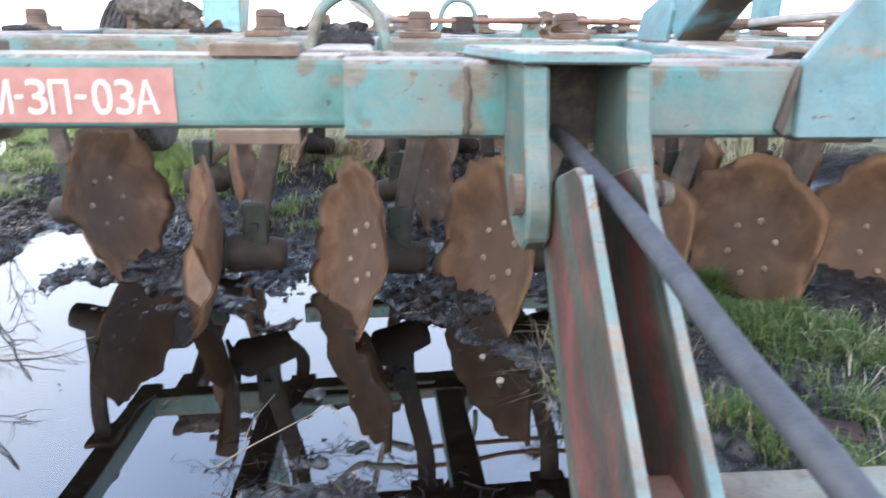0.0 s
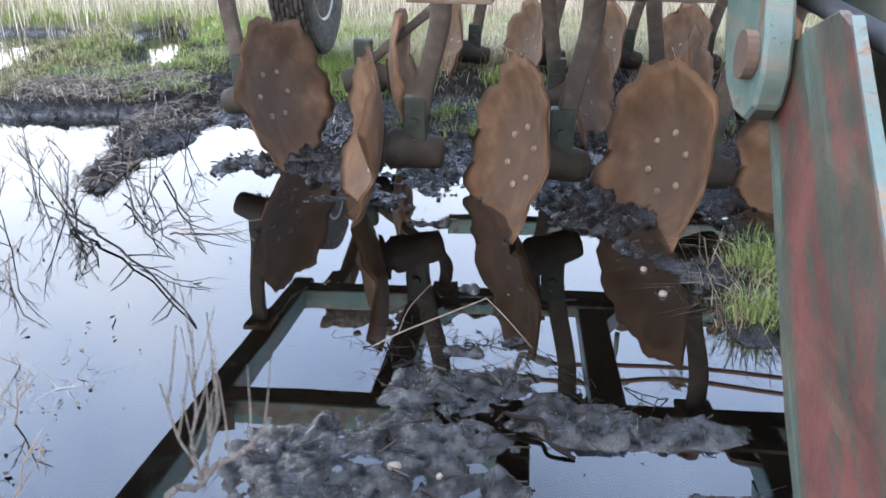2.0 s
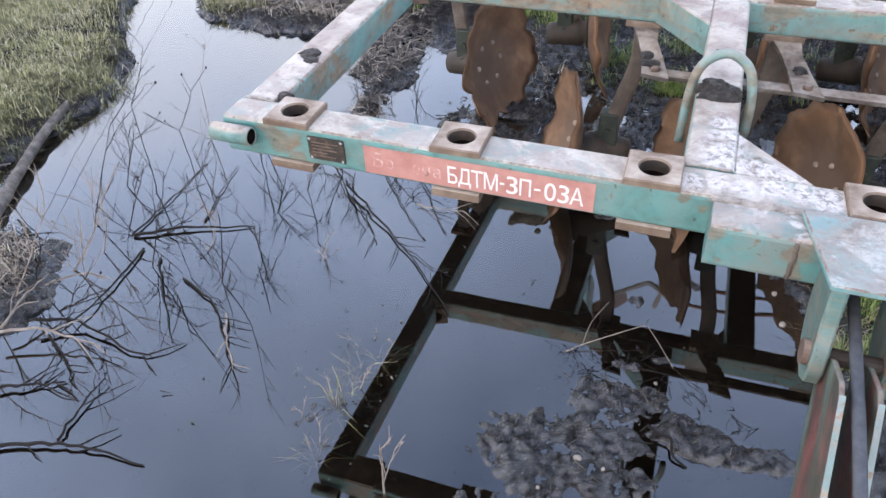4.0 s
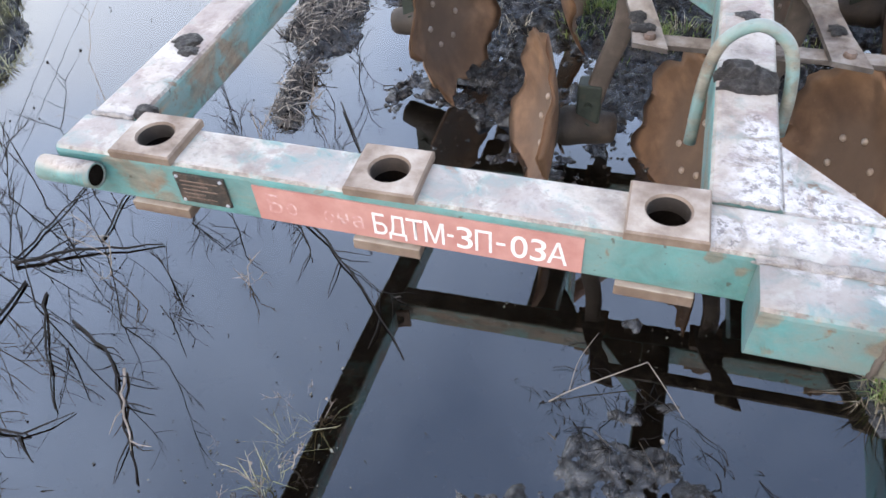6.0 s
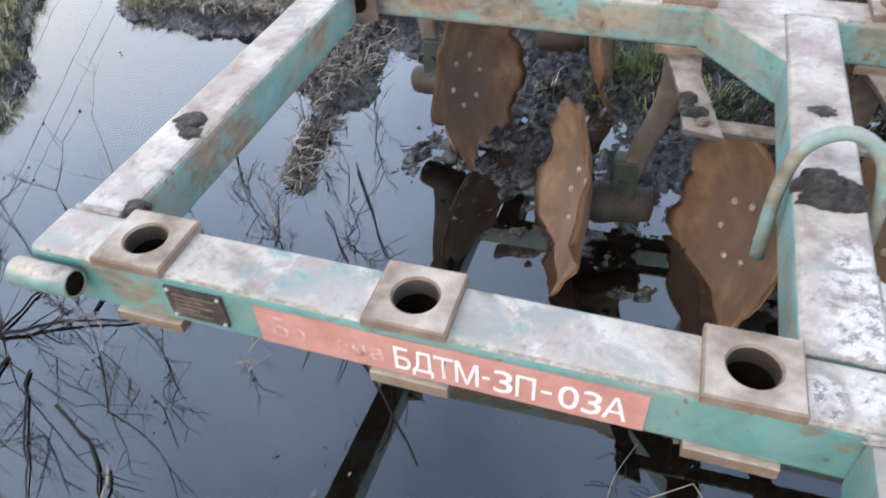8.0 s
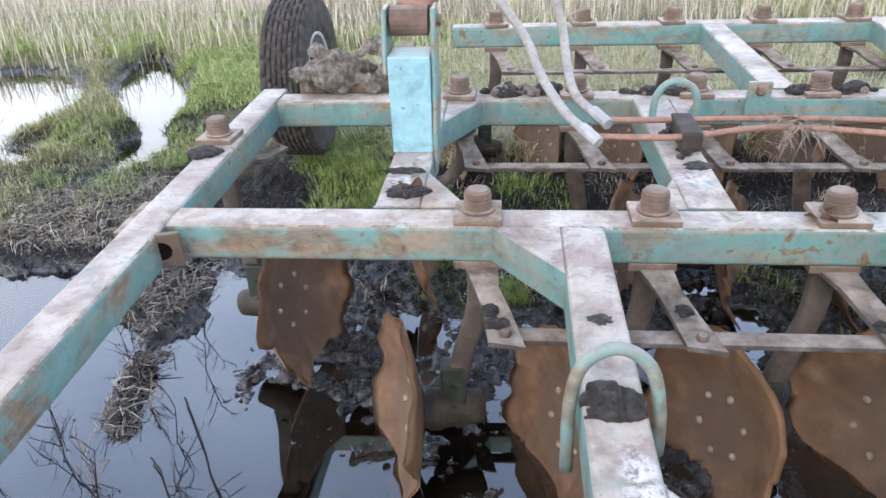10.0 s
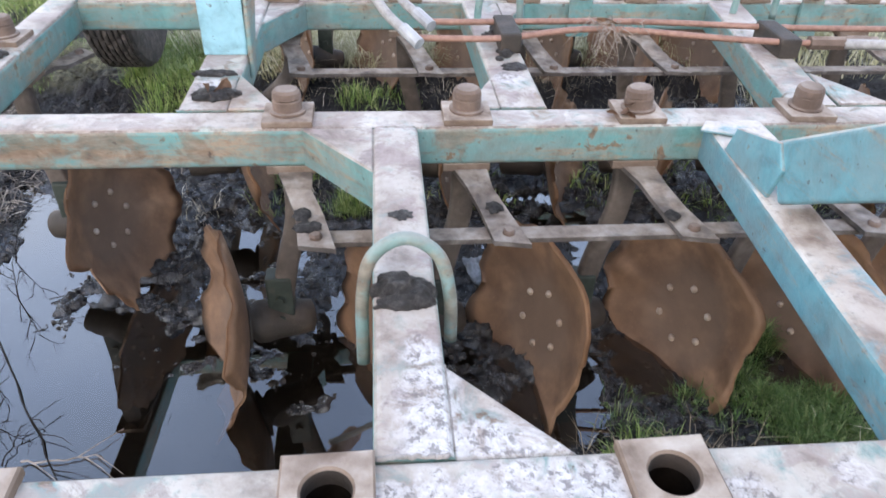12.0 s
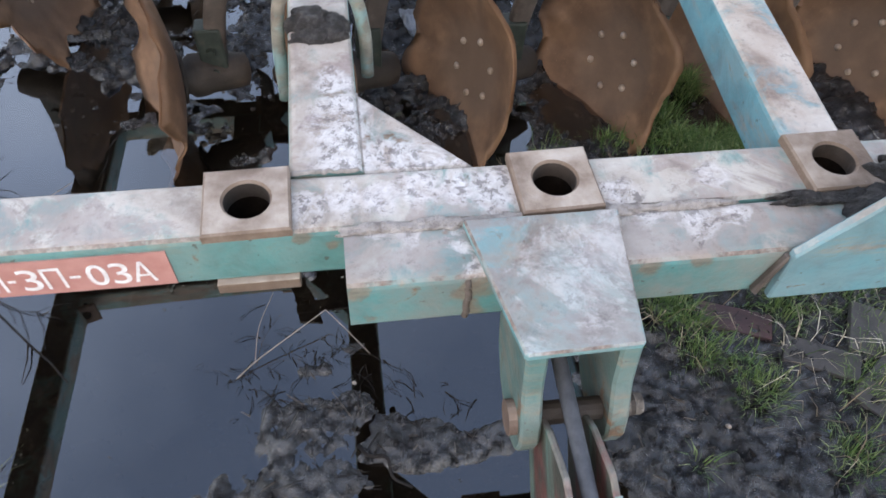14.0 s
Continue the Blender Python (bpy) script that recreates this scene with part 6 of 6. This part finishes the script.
# flakes and crumbs that float in drifts on the water
n = 170
drift = np.array([(-0.670, -0.188), (-0.634, 0.039), (-0.663, -0.344), (-0.835, -0.096), (-0.695, 0.100), (-0.584, -0.063), (0.152, 0.401), (-0.211, 0.548), (-1.060, -0.273)])
pick = rng.integers(0, len(drift), n)
xy = drift[pick] + rng.normal(0, 0.07, (n, 2))
r = 0.0008 + rng.gamma(1.2, 0.0006, n)
ang = np.linspace(0, 2 * np.pi, 7)[:-1][None] + rng.uniform(0, 6, (n, 1))
rad = r[:, None] * rng.uniform(0.5, 1.4, (n, 6)) * np.where(np.arange(6) % 3 == 0, 1.8, 1.0)
v = np.stack([xy[:, :1] + rad * np.cos(ang), xy[:, 1:] + rad * np.sin(ang), np.full((n, 6), 0.0025) + rng.uniform(0, 0.004, (n, 6))], -1).reshape(-1, 3)
me = bpy.data.meshes.new("floating_flakes")
me.from_pydata(v.tolist(), [], (np.arange(n)[:, None] * 6 + np.arange(6)).tolist())
tagged(place("floating_flakes", me, grass_material("floating_flakes", (0.02, 0.02, 0.012), (0.06, 0.055, 0.035), (0.24, 0.22, 0.17))), "drifts of floating leaf flakes and seed on the puddle", "litter", kind="stuff")
for k, (x, y, hgt) in enumerate(((-0.670, -0.188, 0.11), (-0.624, 0.019, 0.07), (-0.663, -0.334, 0.13), (-0.846, -0.085, 0.06), (-0.695, 0.110, 0.05), (-0.746, -0.271, 0.07))):
    dead_weed(x, y, hgt, 210 + k, (0.2 * (k % 3 - 1), 0.3), M_STALK, 0.9, 0.0018, "small tuft of dead stems in the water")

grass_patch("grass", [(-0.67, -0.17, 0.025, 0.14, 7, 10, 0.010, -1.0), (-0.63, 0.02, 0.02, 0.05, 3, 8, 0.010, -1.0), (-0.66, -0.34, 0.03, 0.05, 4, 10, 0.010, -1.0)],
            0.12, 0.0010, 0.9, M_GRASS_OLIVE, "sprigs of pale grass coming up through the puddle")

# branches that lie half sunk in the water
def branch(pts, r, material, label, seed):
    rr = random.Random(seed)
    path = [p + Vector((rr.uniform(-1, 1), rr.uniform(-1, 1), rr.uniform(-0.2, 0.6))) * 0.006 for p in smooth_path(pts, 5)]
    ob = tagged(part("branch", rod(bmesh.new(), path, r, 7, 0.4), material, None, "", None, True), label, "branch", group="branches")
    for k in range(rr.randint(2, 4)):
        p = path[rr.randint(2, len(path) - 2)]
        d = (path[-1] - path[0]).normalized()
        d = (d + Vector((-d.y, d.x, 0.05)) * rr.choice((-0.8, 0.8))).normalized() * rr.uniform(0.05, 0.14)
        part("twig", rod(bmesh.new(), [p, p + d * 0.5 + Vector((0, 0, 0.006)), p + d + Vector((rr.uniform(-1, 1), rr.uniform(-1, 1), 0)) * 0.015], r * 0.5, 5, 0.4), material, ob)


for i, (pts, r) in enumerate((([(-1.767, 0.304, 0.01), (-1.599, 0.395, 0.012), (-1.351, 0.487, 0.004)], 0.0065),
               ([(-1.767, 0.304, 0.008), (-1.783, 0.562, 0.006), (-1.798, 0.845, 0.003)], 0.004),
               ([(-1.753, -0.213, 0.05), (-1.616, -0.151, 0.03), (-1.380, -0.191, 0.012), (-1.296, -0.191, 0.004)], 0.006),
               ([(-1.672, -0.452, 0.02), (-1.587, -0.410, 0.015), (-1.491, -0.357, 0.004)], 0.006),
               ([(-1.523, -0.609, 0.01), (-1.384, -0.556, 0.014), (-1.247, -0.524, 0.012), (-1.068, -0.524, 0.004)], 0.0065),
               ([(-1.352, -0.535, 0.006), (-1.368, -0.409, 0.012), (-1.374, -0.315, 0.02)], 0.0045),
               ([(-1.587, 0.225, 0.004), (-1.441, 0.054, 0.01), (-1.283, -0.108, 0.004)], 0.004),
               ([(-1.427, 0.156, 0.006), (-1.245, 0.066, 0.012), (-1.105, -0.076, 0.008), (-0.964, -0.231, 0.003)], 0.0045),
               ([(-1.556, 0.455, 0.004), (-1.607, 0.652, 0.008), (-1.657, 0.856, 0.004)], 0.0035),
               ([(-1.678, 0.255, 0.006), (-1.640, -0.008, 0.012), (-1.639, -0.203, 0.02)], 0.0045),
               ([(-1.671, -0.223, 0.02), (-1.580, -0.264, 0.012), (-1.449, -0.357, 0.004)], 0.005),
               ([(-2.257, 0.240, 0.02), (-2.079, 0.171, 0.015), (-2.008, 0.162, 0.004)], 0.005))):
    branch(pts, r, M_TWIG, "dark dead branch lying half sunk in the water", i)
for i, (pts, r) in enumerate((([(-1.125, 0.824, 0.02), (-0.917, 0.660, 0.015), (-0.737, 0.513, 0.01), (-0.484, 0.254, 0.003)], 0.0045),
               ([(-1.097, 1.324, 0.02), (-0.838, 0.935, 0.012), (-0.642, 0.643, 0.004)], 0.0035),
               ([(-1.087, 1.048, 0.015), (-0.873, 0.788, 0.01), (-0.704, 0.593, 0.004)], 0.0028),
               ([(-0.853, 0.779, 0.006), (-0.851, 0.847, 0.012), (-0.849, 0.915, 0.02)], 0.0022),
               ([(-1.116, 0.795, 0.015), (-0.968, 0.659, 0.01), (-0.860, 0.532, 0.003)], 0.0035),
               ([(-0.757, 0.533, 0.006), (-0.635, 0.464, 0.006), (-0.523, 0.425, 0.003)], 0.0018))):
    branch(pts, r, M_TWIG, "thin dark twig floating on the water", i + 80)
for i, (pts, r) in enumerate((([(-0.812, 0.789, 0.008), (-0.720, 0.790, 0.008), (-0.608, 0.801, 0.004)], 0.003),)):
    branch(pts, r, M_STALK, "pale thin stem floating on the water", i + 95)
for i, (pts, r) in enumerate((([(-1.809, -0.296, 0.05), (-1.713, -0.244, 0.06), (-1.588, -0.223, 0.045), (-1.464, -0.222, 0.03)], 0.0055),
               ([(-1.807, -0.265, 0.05), (-1.811, -0.152, 0.08), (-1.796, -0.049, 0.1)], 0.005),
               ([(-1.817, -0.060, 0.06), (-1.750, 0.032, 0.05), (-1.678, 0.053, 0.02)], 0.004),
               ([(-1.184, 0.036, 0.01), (-1.105, -0.066, 0.012), (-1.025, -0.158, 0.004)], 0.004))):
    branch(pts, r, M_STALK, "pale dead stem lying over the water's edge", i + 50)
bm = rod(bmesh.new(), smooth_path([(-2.370, 0.209, 0.015), (-2.571, 0.603, 0.03), (-2.736, 1.005, 0.045), (-2.829, 1.399, 0.05)], 8), 0.026, 12, 0.6)
for vv in bm.verts:
    vv.co += Vector((1, 1, 1)) * 0.010 * noise.noise(vv.co * 22)
tagged(part("log", bm, M_LOG, None, "", None, True), "dark wet log lying along the water's edge", "log")

# the bent reed over the mud and its fellows
for pts, r in (([(-0.104, 0.211, 0.002), (-0.057, 0.245, 0.016), (0.027, 0.294, 0.036), (0.109, 0.341, 0.055)], 0.0017), ([(0.109, 0.341, 0.055), (0.152, 0.295, 0.035), (0.205, 0.239, 0.002)], 0.0011), ([(-0.062, 0.247, 0.010), (-0.051, 0.329, 0.03), (-0.015, 0.410, 0.05)], 0.0009)):
    tagged(part("reed", rod(bmesh.new(), smooth_path(pts, 5), r, 7, 0.7), M_STALK, None, "", None, True), "pale broken reed lying over mud and water", "reed", group="reeds")
bm = rod(bmesh.new(), smooth_path([(0.163, 0.013, 0.004), (0.185, -0.018, 0.02), (0.222, -0.028, 0.022), (0.232, -0.069, 0.012), (0.270, -0.090, 0.002)], 6), 0.0045, 8, 0.7)
tagged(part("root", bm, M_TWIG, None, "", None, True), "black crooked root sticking out of the mud", "root")

rr = random.Random(31)
bm = bmesh.new()
for cx, cy, sx, sy, count in ((-0.09, 0.22, 0.035, 0.02, 16), (0.07, 0.25, 0.05, 0.03, 30), (0.02, 0.13, 0.06, 0.03, 26), (0.20, 0.16, 0.05, 0.03, 18), (0.33, 0.09, 0.06, 0.03, 16), (-0.02, 0.33, 0.03, 0.03, 8)):
    for k in range(count):
        x, y, a, ln = rr.gauss(cx, sx), rr.gauss(cy, sy), rr.uniform(0, 6.283), rr.uniform(0.008, 0.035)
        z = max(0.0, float(ground_height(np.array([x]), np.array([y]))[0]))
        dx, dy = math.cos(a) * ln, math.sin(a) * ln
        rod(bm, [(x - dx, y - dy, z + 0.001), (x + dy * 0.2, y - dx * 0.2, z + rr.uniform(0.002, 0.012)), (x + dx, y + dy, z + rr.uniform(0.0, 0.010))], rr.uniform(0.0006, 0.0014), 5, 0.5)
tagged(part("wet_debris", bm, M_TWIG), "wet black stem scraps floating round the reed", "debris", kind="stuff")

# boards and lumps on the bank
for x, y, a, sx, sy in ((1.380, -0.001, 35, 0.09, 0.045), (1.259, 0.082, -30, 0.085, 0.035), (1.407, 0.135, 62, 0.07, 0.05)):
    z = float(ground_height(np.array([x]), np.array([y]))[0])
    bm = box(bmesh.new(), -sx, sx, -sy, sy, -0.006, 0.012, 0.003)
    tagged(part("board", bm, M_BOARD, None, "", pose(x, y, max(z, 0) + 0.006, 4, -3, a)), "short grey weathered board lying on the soil", "board", group="boards")
bm = box(bmesh.new(), -0.10, 0.10, -0.035, 0.035, -0.01, 0.010, 0.003)
tagged(part("red_board", bm, plain_material("red_painted_scrap", [(0.3, (0.030, 0.022, 0.022)), (0.6, (0.075, 0.040, 0.040)), (0.8, (0.12, 0.06, 0.058))], 14, 0.7), None, "", pose(1.09, 0.22, float(ground_height(np.array([1.09]), np.array([0.22]))[0]) - 0.003, 3, 0, -22)), "piece of muddy red painted scrap lying on the soil", "scrap")

# a crumpled scrap of plastic sheet behind the second disc row
bm = bmesh.new()
bmesh.ops.create_grid(bm, x_segments=26, y_segments=22, size=1.0)
for v in bm.verts:
    q = v.co.copy()
    fold = abs(noise.noise(q * 1.7 + Vector((4, 0, 0)))) * 0.055 + abs(noise.noise(q * 4.1)) * 0.022 + 0.012 * noise.noise(q * 9)
    v.co = Vector((q.x * 0.075 * (1 + 0.25 * noise.noise(q * 1.3)), q.y * 0.085 * (1 + 0.3 * noise.noise(q * 1.6 + Vector((0, 7, 0)))), fold))
bmesh.ops.solidify(bm, geom=bm.faces[:], thickness=0.0012)
M_FILM = plain_material("grey_plastic_film", [(0.35, (0.16, 0.17, 0.18)), (0.65, (0.36, 0.38, 0.40))], 18, 0.22, 0.3, 0.003)
tagged(part("plastic_sheet", bm, M_FILM, None, "", pose(0.50, 1.49, max(0.0, float(ground_height(np.array([0.50]), np.array([1.49]))[0])) + 0.012, 16, -8, 25), True), "crumpled grey plastic sheet lying on wet mud", "plastic sheet")

# dead leaves caught on the frame
for i, (x, y, z) in enumerate(((0.70, 1.08, T + 0.012), (0.72, 1.06, T + 0.02), (0.735, 1.09, T + 0.03), (-0.26, 1.23, T + 0.02), (-0.29, 1.21, T + 0.018), (0.80, 1.575, 0.05))):
    bm = bmesh.new()
    k = [bm.verts.new((0.03 * math.cos(a) * (1 + 0.3 * math.sin(5 * a + i)), 0.02 * math.sin(a), 0.010 * math.sin(2 * a + i))) for a in np.linspace(0, 2 * math.pi, 11)[:-1]]
    c = bm.verts.new((0, 0, -0.004))
    for j in range(10):
        bm.faces.new((c, k[j], k[(j + 1) % 10]))
    f = bmesh.ops.solidify(bm, geom=bm.faces[:], thickness=0.001)
    tagged(part("dead_leaf", bm, M_LEAF, None, "", HARROW @ pose(x, y, z, 20 * i, 15, 70 * i)), "curled brown dead leaf caught on the frame", "leaf", group="dead leaves")

# wires high over the ground, seen mirrored in the water
for (x0, y0), (x1, y1) in (((-16.2, 11.9), (-12.2, 5.4)), ((-15.2, 12.4), (-11.6, 5.7)), ((-14.7, 12.5), (-11.6, 6.3))):
    a, c = Vector((x0, y0, 7.0)), Vector((x1, y1, 7.0))
    d = (c - a).normalized()
    bm = rod(bmesh.new(), [a - d * 40 + Vector((0, 0, 1.2)), a - d * 18 + Vector((0, 0, 0.2)), a, c, c + d * 18 + Vector((0, 0, 0.2)), c + d * 40 + Vector((0, 0, 1.2))], 0.0055, 6)
    tagged(part("overhead_wire", bm, M_RUBBER), "thin dark overhead wire strung high over the field", "wire", group="overhead wires", kind="structure")
